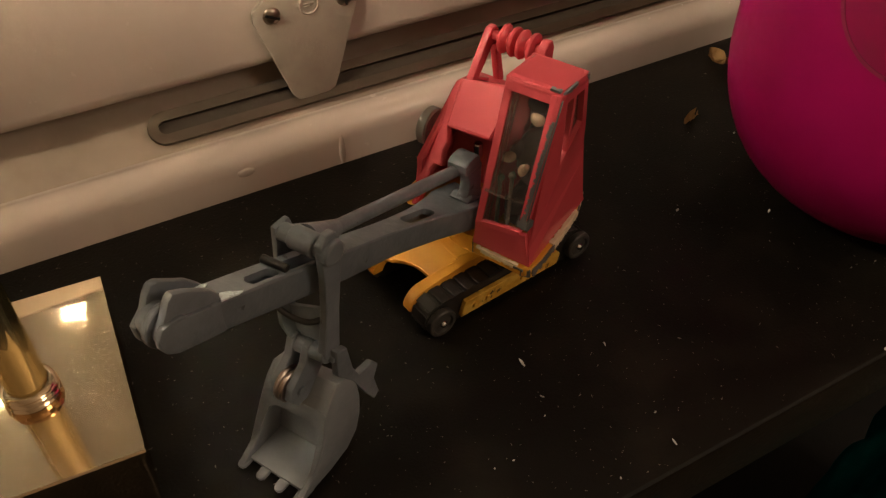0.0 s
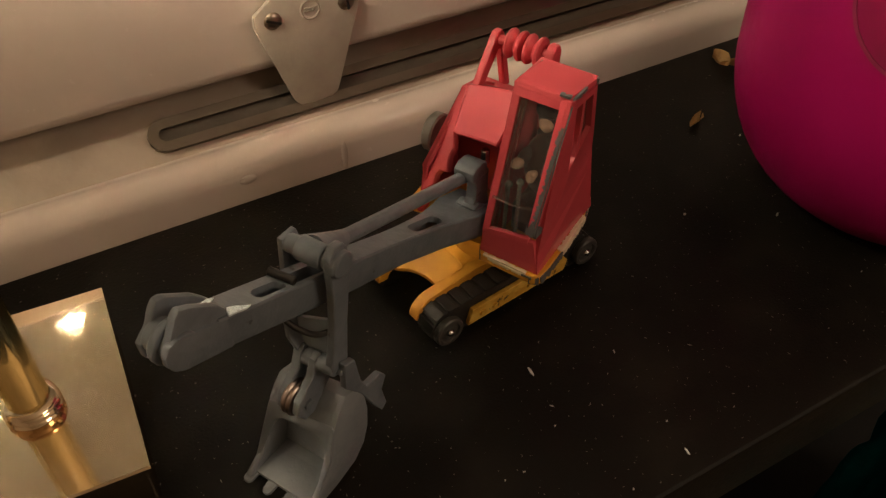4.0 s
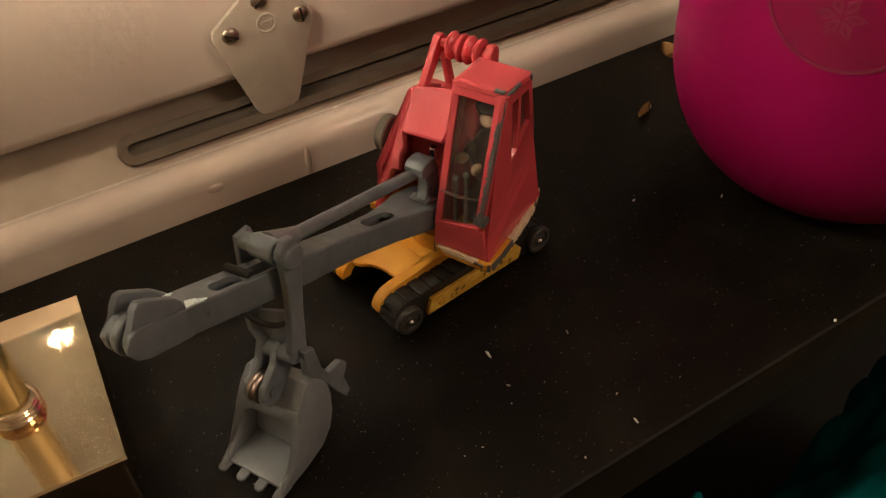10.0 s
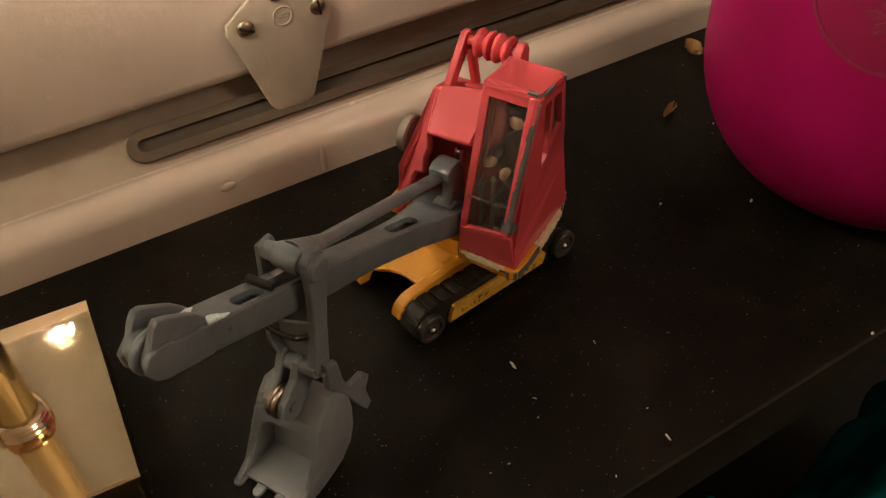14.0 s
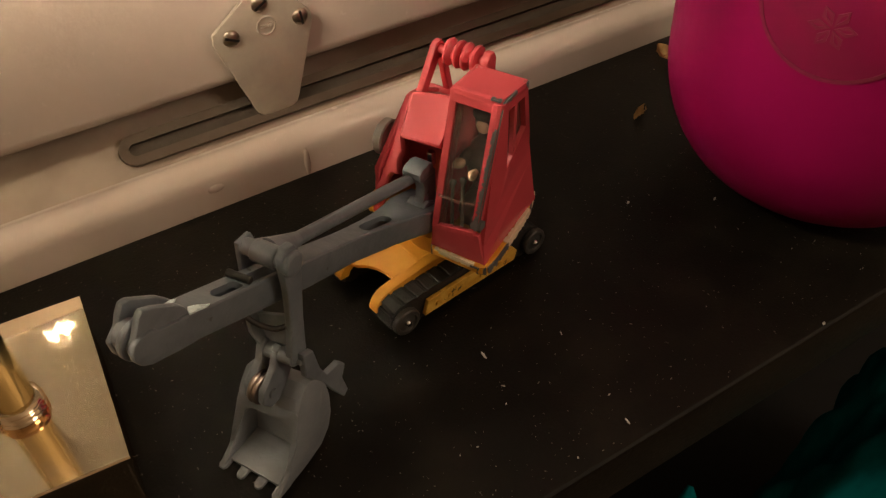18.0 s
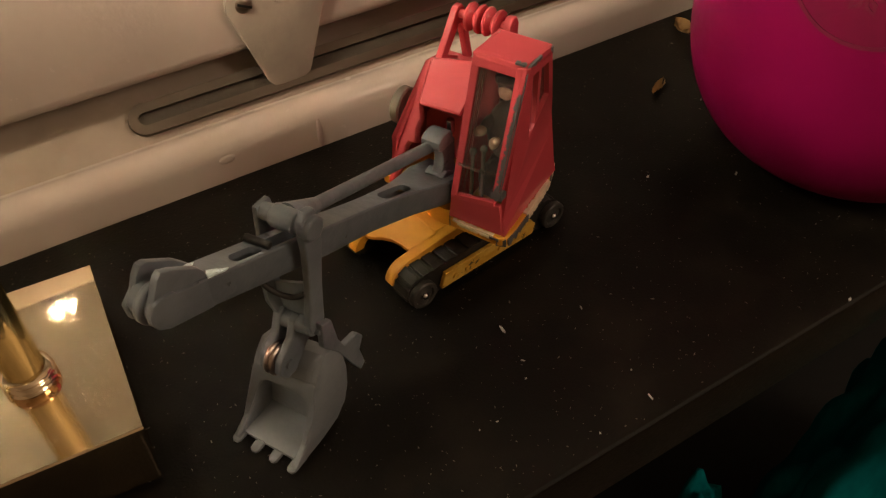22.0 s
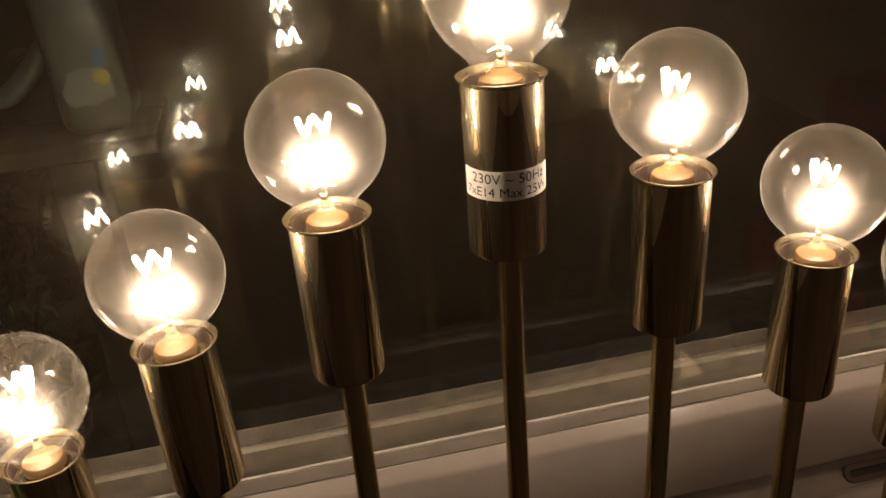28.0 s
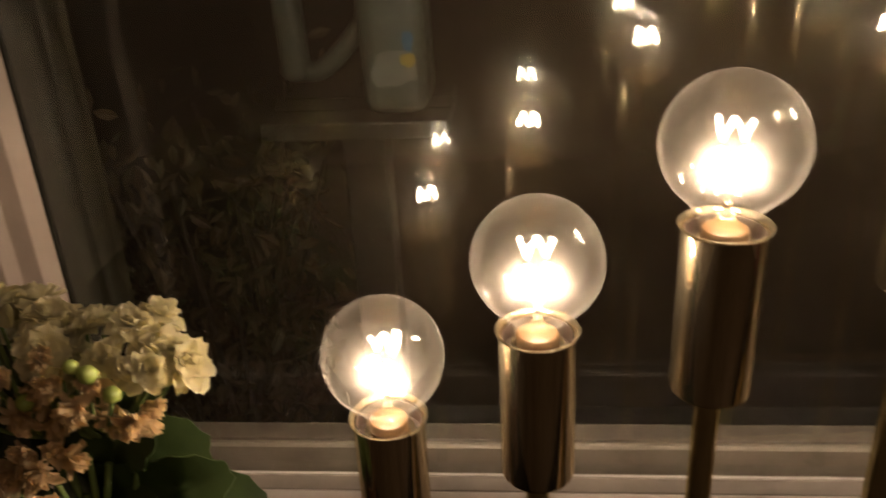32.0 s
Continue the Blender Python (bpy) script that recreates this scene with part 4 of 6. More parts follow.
doll.data.materials.append(BEIGE)

# engine housing beside the cab
IN2 = (-6, -4, 20)
bm = bmesh.new()
side(bm, [(-6.5, 22.5), (-6.5, 49), (-8, 52.5), (-19, 50), (-22, 44), (-22.5, 22.5)], -15.5, 6.4, 1.0)
plate(bm, [(9.4, -6.8, 51.3), (9.8, 5.8, 52.3), (3.0, 7.4, 60.4), (-0.2, 6.6, 62.4), (-0.2, 3.3, 62.2), (-0.4, -3.4, 60.9), (-0.6, -8.6, 59.4)], 2.0, (0, 0, 40), 0.8)
# cheek with a notch
plate(bm, [(9.6, -18.2, 20.2), (9.3, -16.1, 30.0), (9.2, -15.4, 37.6), (-0.8, -10.8, 57.6), (-0.6, -8.6, 59.3), (9.4, -6.8, 51.2), (9.2, -6.2, 46.0), (9.2, -7.5, 42.9), (9.2, -8.0, 37.6), (9.3, -10.1, 37.4), (9.3, -11.2, 35.6), (9.3, -12.4, 31.4), (9.4, -14.8, 24.3), (9.6, -16.6, 20.2)], 1.8, (0, -12, 35), 0.6)
plate(bm, [(9.2, -17.3, 22.5), (8.8, -16.0, 37), (-7, -16.8, 37), (-22, -15.8, 36), (-22, -16.5, 22.5)], 1.6, IN2, 0.3)
plate(bm, [(8.8, -16.0, 37), (-0.8, -10.3, 57.6), (-8.5, -10.2, 56), (-18, -11, 50), (-21, -15.8, 37)], 2.0, IN2, 0.8)
plate(bm, [(-0.5, -8.8, 59.2), (-0.3, 6.8, 61.6), (-12, 7.0, 54), (-12, -10, 52.6)], 1.2, (-6, 0, 40))
housing = part("engine_housing", bm, RED, toy, "red painted engine housing with an opening for the boom", 20)
bm = bmesh.new()
A_F = [(-2.0, 56.5), (-11.2, 68.0), (-12.5, 69.3), (-14.8, 69.2), (-16.2, 67.4), (-20.5, 50.5), (-18.0, 50.5), (-14.6, 63.8), (-13.2, 64.2), (-5.6, 56.0)]
side(bm, [(x, z - 1.2) for x, z in A_F], -9.4, -7.4, 0.35)
part("pulley_bracket", bm, RED, housing, "", 20)
bm = bmesh.new()
side(bm, [(-8.5, 58), (-11.5, 67.5), (-13.2, 69.0), (-15.2, 68.6), (-16.4, 66.5), (-15.5, 58)], 6.2, 8.6, 0.5)
part("pulley_lug", bm, RED, housing, "", 20)
bm = bmesh.new()
cyl(bm, (-13.6, -9.6, 65.8), (-13.6, 8.7, 65.8), 1.3, 14)
part("pulley_axle", bm, RED, housing, "", 20)
for vv in (-4.6, 0.7):
    bm = bmesh.new()
    m = Matrix.Translation(mm((-13.6, vv, 65.8))) @ Euler((radians(-90), 0, 0)).to_matrix().to_4x4()
    lathe(bm, [(r * MM, z * MM) for r, z in ((0, -0.4), (2.0, -0.4), (3.7, 0), (3.9, 0.5), (3.7, 1.0), (2.5, 2.0), (3.7, 3.0), (3.9, 3.5), (3.7, 4.0), (2.0, 4.4), (0, 4.4))], 28, m)
    part("pulley", bm, RED, housing, "red grooved pulley", 20)
bm = bmesh.new()
m = Matrix.Translation(mm((-1.0, -17.0, 40.5))) @ Euler((radians(90), 0, 0)).to_matrix().to_4x4()
lathe(bm, [(r * MM, z * MM) for r, z in ((0, 0), (4.9, 0), (5.4, 0.5), (5.4, 2.6), (4.9, 3.1), (1.5, 3.1), (1.2, 2.4), (0, 2.4))], 32, m)
part("winding_knob", bm, KNOB, housing, "grey winding knob", 20)
bm = bmesh.new()
cyl(bm, (5.0, 0.4, 42.0), (5.0, 0.4, 46.4), 1.2, 14, 0.5)
part("steel_pin", bm, PIN, housing, "shiny steel pin", 20)

# boom: a channel with slots in its top
def boom_top(u):
    return 27.6 + 0.434 * u


LOW_LINE = [(4, 21.0), (18, 27.3), (45, 39.0), (61, 45.3), (83, 55.4), (98, 62.4)]
FAR_EDGE = [(4, -7.6), (15.3, -7.1), (23, -4.9), (28, -4.0), (32, -3.4), (41, -2.8), (50, -2.7), (62, -3.5), (98, -3.7)]
NEAR_EDGE = [(4, 6.2), (15.6, 5.6), (28, 3.8), (44, 2.8), (98, 3.0)]


def on_line(line, u):
    """The value at u of a broken line."""
    for (u0, a), (u1, b) in zip(line, line[1:]):
        if u <= u1:
            return a + (b - a) * (u - u0) / (u1 - u0)
    return line[-1][1]


def boom_wall(edge, inward):
    """A side wall under the edge of the boom's top, chamfered along its foot."""
    bm = bmesh.new()
    rings = []
    for u in (4, 10, 15.5, 21, 26, 28, 32, 36, 40, 44, 46, 54, 61, 72, 83, 90, 96):
        v, lo, top = on_line(edge, u), on_line(LOW_LINE, u), boom_top(u)
        rings.append([bm.verts.new(mm(p)) for p in ((u, v + inward * 0.25, top), (u, v, top - 0.45), (u, v, lo + 2.0), (u, v + inward * 0.8, lo), (u, v + inward * 1.5, lo), (u, v + inward * 1.5, top - 0.3))])
    for a, b in zip(rings, rings[1:]):
        for k in range(6):
            bm.faces.new((a[k], b[k], b[(k + 1) % 6], a[(k + 1) % 6]))
    bm.faces.new(rings[0])
    bm.faces.new(rings[-1][::-1])
    return bm


SLOTS = [(26.4, 38.0, 1.85), (65.0, 77.2, 1.9), (78.5, 86.0, 1.6)]
MID = 0.45


def boom_half(edge, sgn):
    """Half of the boom's top, cut round its rounded slots."""
    pts = [(u, on_line(edge, u) - sgn * 0.25) for u in (4, 15.5, 23, 28, 32, 41, 50, 62, 95.5)]
    inner = []
    for u0, u1, r in SLOTS:
        inner += [(u0 + r - r * math.cos(radians(a)), MID + sgn * r * math.sin(radians(a))) for a in range(0, 91, 15)]
        inner += [(u1 - r + r * math.sin(radians(a)), MID + sgn * r * math.cos(radians(a))) for a in range(0, 91, 15)]
    return plate(bmesh.new(), [(u, v, boom_top(u)) for u, v in pts + [(95.5, MID)] + inner[::-1] + [(4, MID)]], 1.5, (20, 0, 0))


NEAR_LUG = [(92, 62.0), (104, 66.6), (106.4, 68.6), (106.6, 70.6), (105.3, 72.4), (103.2, 76.0), (102.0, 76.9), (99.4, 75.3), (94.8, 71.5), (93.7, 69.9), (93.2, 67.9)]
BEAM_END = [(94, 60.9), (98, 62.4), (104.4, 65.0), (106.4, 66.6), (107.4, 68.8), (107.3, 70.8), (106.2, 72.3), (104.4, 72.6), (94, 68.2)]
FAR_LUG = [(86, 57.6), (97, 61.6), (104.2, 63.6), (106.7, 66.0), (107.0, 69.4), (104.4, 71.4), (103.2, 73.8), (101.8, 75.4), (100.2, 75.0), (94.8, 70.6), (92.6, 67.8)]
boom = part("boom", boom_wall(NEAR_EDGE, -1), GREY, toy, "grey painted boom with rounded slots along its top", 30)
part("boom_side", boom_wall(FAR_EDGE, 1), GREY, boom, "", 30)
part("boom_lug", side(bmesh.new(), NEAR_LUG, 0.5, 2.3, 0.5), GREY, boom, "", 30)
part("boom_end", side(bmesh.new(), BEAM_END, 1.45, 3.06, 0.5), GREY, boom, "", 30)
part("boom_lug", side(bmesh.new(), FAR_LUG, -5.2, -3.4, 0.5), GREY, boom, "", 30)
part("boom_top", boom_half(NEAR_EDGE, 1), GREY, boom, "slotted top of the boom", 30)
part("boom_top", boom_half(FAR_EDGE, -1), GREY, boom, "slotted top of the boom", 30)
for u0, z0, u1, z1 in ((42, 39.4, 66, 49.6), (80, 56.4, 102, 66.0)):
    part("boom_floor", plate(bmesh.new(), [(u0, -3.0, z0), (u1, -3.0, z1), (u1, 2.2, z1), (u0, 2.2, z0)], 1.3, (u0, 0, 95)), GREY, boom)
part("end_drum", cyl(bmesh.new(), (103.4, -4, 69.2), (103.4, 3, 69.2), 3.2, 24, 0.3), GREY, boom, "", 20)
part("end_rib", cyl(bmesh.new(), (103.4, -1.6, 69.2), (103.4, 0.2, 69.2), 4.3, 24, 0.5), GREY, boom, "", 20)
# patch of bare metal
bm = bmesh.new()
for outline in ([(92.4, 0.9), (90.8, 1.3), (89.8, 2.1), (88.7, 2.7), (89.9, 3.1), (92.0, 3.0), (93.9, 3.1), (93.2, 1.8)], [(95.0, -2.6), (93.0, -3.1), (91.8, -2.7), (92.6, -2.2), (93.4, -1.9)]):
    plate(bm, [(u, v, boom_top(u) + 0.35) for u, v in outline], 0.3, (90, 0, 0))
part("scraped_patch", bm, BRIGHT, boom, "bare metal scrape with its glint put into the colour")
bm = bmesh.new()
cyl(bm, (78.0, -3.6, 62.3), (77.2, 2.2, 61.9), 0.9, 22, 0.25)
part("cross_pin", bm, BLACKPL, boom, "black cross pin", 20)
# ram above the boom
bm = bmesh.new()
tube(bm, smooth_line([mm(p) for p in ((11, -1.2, 41.2), (24, -1.1, 45.6), (40, -1.0, 51.0), (60, -0.9, 57.8))], 6), 1.6 * MM, 20)
rod(bm, mm((59.5, -0.9, 57.6)), mm((68.5, -0.6, 61.6)), 1.8 * MM, 22, 3.0 * MM)
plate(bm, [(70.2, -5.4, 64.2), (58.5, -1.8, 58.8), (62, 0.2, 59.8), (70.2, -0.6, 64.6)], 1.2, (66, -2, 40), 0.3)
ram = part("ram", bm, GREY, toy, "grey hydraulic ram with a flared head", 30)
bm = bmesh.new()
side(bm, [(6.5, 41.0), (7.5, 45.0), (9.5, 45.8), (12.6, 45.8), (14.2, 44.8), (14.2, 42.4), (13.0, 41.4)], -3.3, 2.6, 0.6)
side(bm, [(6.0, 42.0), (12.8, 42.0), (11.8, 38.5), (12.2, 35.5), (14.0, 33.8), (14.0, 32.8), (5.0, 29.0), (6.0, 34.0)], -0.8, 2.4, 0.5)
side(bm, [(7.0, 31.0), (11.6, 34.6), (14.6, 34.2), (14.0, 33.0)], -2.4, 3.4, 0.5)
part("ram_block", bm, GREY, ram, "", 30)
# dipper arm: two side plates on a cross shaft
NEAR = [(66.9, 64.5), (68.0, 67.0), (70.6, 67.6), (72.4, 65.6), (72.6, 62.5), (72.4, 57), (73.0, 50), (74.0, 43.6), (75.4, 38), (75.4, 35.6), (72.6, 33.2), (70.4, 36), (69.2, 46.7), (67.2, 58)]
FAR_STATIONS = [(67.6, 71.8, 64.2, -6.1), (67.0, 72.0, 62.0, -6.1), (67.4, 72.4, 57.0, -6.1), (68.4, 73.2, 50.0, -6.1), (69.6, 74.2, 43.0, -6.1), (70.6, 75.4, 39.6, -4.8), (71.4, 75.4, 36.6, -2.6), (72.2, 75.4, 33.0, -2.4), (73.0, 74.8, 31.0, -2.4)]
bm = side(bmesh.new(), NEAR, 4.9, 6.9, 0.4)
arm = part("dipper_plate", bm, GREY, toy, "grey painted dipper side plate", 20)
bm = bmesh.new()
rings = [[bm.verts.new(mm(p)) for p in ((u0, v - 0.7, z), (u1, v - 0.7, z), (u1, v + 0.7, z), (u0, v + 0.7, z))] for u0, u1, z, v in FAR_STATIONS]
for a, b in zip(rings, rings[1:]):
    for k in range(4):
        bm.faces.new((a[k], b[k], b[(k + 1) % 4], a[(k + 1) % 4]))
bm.faces.new(rings[0])
bm.faces.new(rings[-1][::-1])
bmesh.ops.recalc_face_normals(bm, faces=bm.faces)
bmesh.ops.bevel(bm, geom=[e for e in bm.edges if e.calc_face_angle(0) > 0.9], offset=0.3 * MM, segments=2, affect="EDGES", profile=0.5)
part("dipper_plate", bm, GREY, toy, "grey painted dipper side plate, bent inwards at its foot", 30)
bm = bmesh.new()
cyl(bm, (69.9, -5.8, 62.2), (69.9, 6, 62.8), 2.0, 24, 0.4)
cyl(bm, (69.9, -2.6, 62.4), (69.9, 3.8, 62.7), 2.6, 24, 0.4)
cyl(bm, (69.9, 5.0, 63.2), (69.9, 8.2, 63.2), 2.9, 24, 0.7)
part("dipper_shaft", bm, GREY, toy, "", 20)
bm = bmesh.new()
plate(bm, [(70.5, -5.6, 42), (72.4, -2.4, 35.0), (72.0, 5.2, 36.0), (69.5, 5.2, 46)], 1.2, (80, 0, 44), 0.2)
cyl(bm, (73.9, -3.0, 34.4), (73.9, 6.6, 36.0), 2.1, 18, 0.3)
part("dipper_web", bm, GREY, toy, "", 20)
bm = bmesh.new()
tube(bm, smooth_line([mm(p) for p in ((76, -6.4, 50), (75.5, -3.5, 45.0), (73.5, 1.0, 42.5), (71.5, 4.6, 44.0))], 5), 0.7 * MM, 8)
part("rubber_band", bm, RUBBER, toy, "black rubber band", 60)
# bucket link
LINK = [(70.4, 30.0), (71.6, 35.6), (73.6, 37.8), (75.6, 37.0), (77.2, 33.0), (82.0, 29.2), (83.0, 26.0), (81.2, 22.8), (78.0, 22.6), (73.4, 27.0)]
for v0 in (-3.6, 0.6):
    part("bucket_link", side(bmesh.new(), LINK, v0, v0 + 2.0, 0.35), GREY, toy, "", 20)
for vv in (-1.9, -0.6):
    bm = bmesh.new()
    m = Matrix.Translation(mm((79.6, vv, 27.0))) @ Euler((radians(-90), 0, 0)).to_matrix().to_4x4()
    lathe(bm, [(r * MM, z * MM) for r, z in ((0, 0), (3.9, 0), (4.1, 0.3), (4.1, 0.8), (3.8, 1.1), (0, 1.1))], 26, m)
    part("link_roller", bm, COPPER, toy, "worn coppery roller", 20)
bm = bmesh.new()
cyl(bm, (79.6, -4.2, 26.8), (79.6, 3.2, 27.0), 1.2, 12)
part("link_pin", bm, GREY, toy, "", 20)
# tail of the link
TAIL = [(73.5, 37.5), (74.0, 30.0), (69.4, 23.4), (65.2, 14.0), (62.6, 9.4), (60.8, 10.6), (62.2, 17.0), (60.4, 20.4), (62.4, 23.2), (67.2, 23.8), (69.0, 28.0), (70.2, 36.0)]
part("link_tail", side(bmesh.new(), TAIL, 6.9, 8.6, 0.3), GREY, toy, "", 20)
bm = bmesh.new()
plate(bm, [(74, 2.4, 35.5), (70.5, 2.4, 33.5), (70.5, 8.0, 33.5), (74, 8.0, 35.8)], 1.2, (73, 5, 0), 0.2)
part("link_tab", bm, GREY, toy, "", 20)
# bucket
BACK = [(88.2, 0.9), (80, 0.9), (73.5, 2.0), (69.8, 5.2), (68.0, 10.0), (67.5, 16.0), (68.2, 22.0), (70.6, 26.6), (74.2, 27.6), (77.0, 24.4)]
bm = bmesh.new()
outer = [Vector((x, 0, z)) for x, z in BACK]
inner = []
for i, p in enumerate(outer):
    d = (outer[min(i + 1, len(outer) - 1)] - outer[max(i - 1, 0)]).normalized()
    inner.append(p + Vector((d.z, 0, -d.x)) * 1.2)
strip = [(p.x, p.z) for p in outer] + [(p.x, p.z) for p in inner[::-1]]
side(bm, strip, -10.8, 8.3, 0.15)


def skewed(bm):
    """The bucket sits lower towards its far side."""
    for v in bm.verts:
        v.co.z *= 1 - 0.17 * max(0.0, (0.0085 - v.co.y) / 0.0195)
    return bm


bucket = part("bucket", skewed(bm), GREYB, toy, "grey painted digging bucket with four teeth", 30)
MOUTH = BACK + [(78.6, 21.6), (79.4, 18.0), (80.0, 13.6), (82.4, 9.2), (86.2, 5.0), (90.4, 1.6)]
for v0 in (-11.0, 6.7):
    part("bucket_side", skewed(side(bmesh.new(), MOUTH, v0, v0 + 1.8, 0.5)), GREYB, bucket, "", 30)
# upper edge of the mouth: a thick beam with rounded inner corners
MOUTH_U = [(4, 86.6), (9.0, 82.4), (13.6, 80.2), (18, 79.5), (22, 78.5)]
arch = [(-9.6, 5.0), (-9.4, 12.0), (-8.6, 15.4), (-6.4, 17.0), (2.6, 17.4), (4.9, 16.4), (6.1, 13.4), (6.6, 9.0), (7.0, 4.2)]
rim = [(8.4, 5.0), (8.4, 12.0), (8.4, 20.6), (7.6, 21.6), (-10.2, 21.6), (-10.9, 20.6), (-10.9, 5.0)]
part("mouth_beam", skewed(plate(bmesh.new(), [(on_line(MOUTH_U, z) + 0.25, v, z) for v, z in arch + rim], 2.0, (60, 0, 14), 0.3)), GREYB, bucket, "", 30)
bm = bmesh.new()
plate(bm, [(78.8, -10.4, 21.4), (78.8, 8.0, 21.4), (74.6, 8.0, 27.2), (74.6, -10.4, 27.2)], 1.2, (60, 0, 10), 0.2)
part("bucket_roof", skewed(bm), GREYB, bucket, "", 30)
for vv in (-10.0, -4.3, 1.3, 6.9):
    bm = bmesh.new()
    plate(bm, [(86.0, vv - 1.5, 1.6), (90.4, vv - 1.2, 1.1), (91.2, vv - 0.6, 1.0), (91.2, vv + 0.6, 1.0), (90.4, vv + 1.2, 1.1), (86.0, vv + 1.5, 1.6)], 1.1, (88, 0, -50), 0.3)
    part("tooth", bm, GREYB, bucket, "", 30)
part("back_wall", skewed(plate(bmesh.new(), [(77.6, -9.2, 2.2), (77.6, 6.7, 2.2), (74.6, 6.7, 21.0), (74.6, -9.2, 21.0)], 1.0, (60, 0, 10), 0.2)), GREYB, bucket, "", 30)

# ---- window stay on the sash, slotted bar on the frame ----
stay = thing("window_stay", pose(0.274, 0.0150, 0.0), "grey painted pointed window stay plate held by three slotted screws", "window fitting")
SP = [(-0.0066, 0.0615), (-0.0172, 0.0535), (-0.0175, 0.0500), (-0.0080, 0.0222), (-0.0060, 0.0200), (-0.0030, 0.0194), (0.0048, 0.0200), (0.0068, 0.0212), (0.0078, 0.0235), (0.0162, 0.0490), (0.0160, 0.0525), (0.0085, 0.0615), (0.0060, 0.0635), (-0.0040, 0.0635)]
FRONT = Matrix(((1, 0, 0, 0), (0, 0, -1, 0), (0, 1, 0, 0), (0, 0, 0, 1)))
part("stay_plate", prism(bmesh.new(), SP, FRONT, 0.0017, 0.0004), PLATE, stay, "", 35)
for sx, sz in ((-0.0116, 0.0511), (0.0122, 0.0516), (-0.0006, 0.0596)):
    bm = lathe(bmesh.new(), [(0, 0.0011), (0.0012, 0.00105), (0.0024, 0.0006), (0.0028, 0.0)], 24, Matrix.Translation((sx, -0.0017, sz)) @ FRONT.to_3x3().to_4x4())
    scr = part("screw", bm, SCREW, stay, "slotted steel screw head", 60)
    a = 0.6 + sx * 90
    d = Vector((math.cos(a), 0, math.sin(a)))
    q = Vector((-d.z, 0, d.x))
    bm = bmesh.new()
    m = Matrix((( d.x, 0, q.x, sx), (0, 1, 0, -0.0026), (d.z, 0, q.z, sz), (0, 0, 0, 1)))
    bmesh.ops.create_cube(bm, size=1.0, matrix=m @ Matrix.Diagonal((0.0048, 0.0004, 0.0008, 1)))
    part("screw_slot", bm, BLACKPL, scr)
bm = bmesh.new()
lathe(bm, [(0.0026, 0), (0.0030, 0.0003), (0.0034, 0.0)], 24, Matrix.Translation((0.0004, -0.00175, 0.0520)) @ FRONT.to_3x3().to_4x4())
for bx, bz, bw, bh in ((-0.0008, 0.0524, 0.0010, 0.0003), (-0.0008, 0.0516, 0.0010, 0.0003), (0.0009, 0.0520, 0.0003, 0.0012), (0.0016, 0.0520, 0.0003, 0.0012)):
    box(bm, (0.0004 + bx - bw, -0.0020, bz - bh / 2), (0.0004 + bx + bw, -0.0016, bz + bh / 2))
part("stamped_ring", bm, PLATE, stay, "stamped round mark", 20)

bar = thing("slotted_bar", pose(0.0, 0.0, 0.0), "dull metal slotted guide bar of the window stay", "window fitting")
bm = bmesh.new()
BX0, BX1, BY, BZ = 0.2195, 0.62, 0.0172, 0.0204


def stadium(x0, x1, r, n=10):
    left = [(x0 - r * math.sin(math.pi * i / n), r * math.cos(math.pi * i / n)) for i in range(n + 1)]
    right = [(x1 + r * math.sin(math.pi * i / n), -r * math.cos(math.pi * i / n)) for i in range(n + 1)]
    return left + right


o_, i_ = stadium(BX0 + 0.0052, BX1, 0.0052), stadium(BX0 + 0.0054, BX1, 0.0021)
tilt = Matrix.Translation((0, BY, BZ)) @ Euler((radians(38), 0, 0)).to_matrix().to_4x4()
levels = []
for pts, zz in ((o_, 0.0), (o_, 0.0020), (i_, 0.0020), (i_, 0.0)):
    levels.append([bm.verts.new(tilt @ Vector((x, y, zz))) for x, y in pts])
for a, b in zip(levels, levels[1:] + levels[:1]):
    for j in range(len(a)):
        k = (j + 1) % len(a)
        bm.faces.new((a[j], a[k], b[k], b[j]))
part("guide_bar", bm, STEEL, bar, "", 30)
# Dark strip that puts the shade of the slot into its colour.
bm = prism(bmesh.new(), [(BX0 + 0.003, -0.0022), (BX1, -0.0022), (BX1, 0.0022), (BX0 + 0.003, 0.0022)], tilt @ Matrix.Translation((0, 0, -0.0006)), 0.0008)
part("groove", bm, SLOT_SHADE, bar, "dark strip for the shade in the slot")

# blob and chips of old paint on the frame
rnd = random.Random(5)
bm = bmesh.new()
for (x, z, rx, rz) in ((0.2757, 0.0055, 0.0012, 0.0060), (0.2430, 0.0085, 0.0030, 0.0016)):
    bmesh.ops.create_uvsphere(bm, u_segments=14, v_segments=8, radius=1.0, matrix=Matrix.Translation((x, 0.0002, z)) @ Matrix.Diagonal((rx, 0.0007, rz, 1)))
tagged(part("paint_drip", bm, WHITE, None, "", 60), "dried drip of white paint on the frame", "paint drip", kind="structure")

# ---- label on the tallest sleeve ----
LAB_R = SLEEVE_R + 0.00012
ax, az = ARMS[3]
LAB_Z, LAB_H, LAB_A = az - 0.0335, 0.0102, radians(74)
LAB_C = radians(-98)


def on_sleeve(s, h, r):
    a = LAB_C + s / SLEEVE_R
    return Vector((ax + r * math.cos(a), YC + r * math.sin(a), LAB_Z + h))


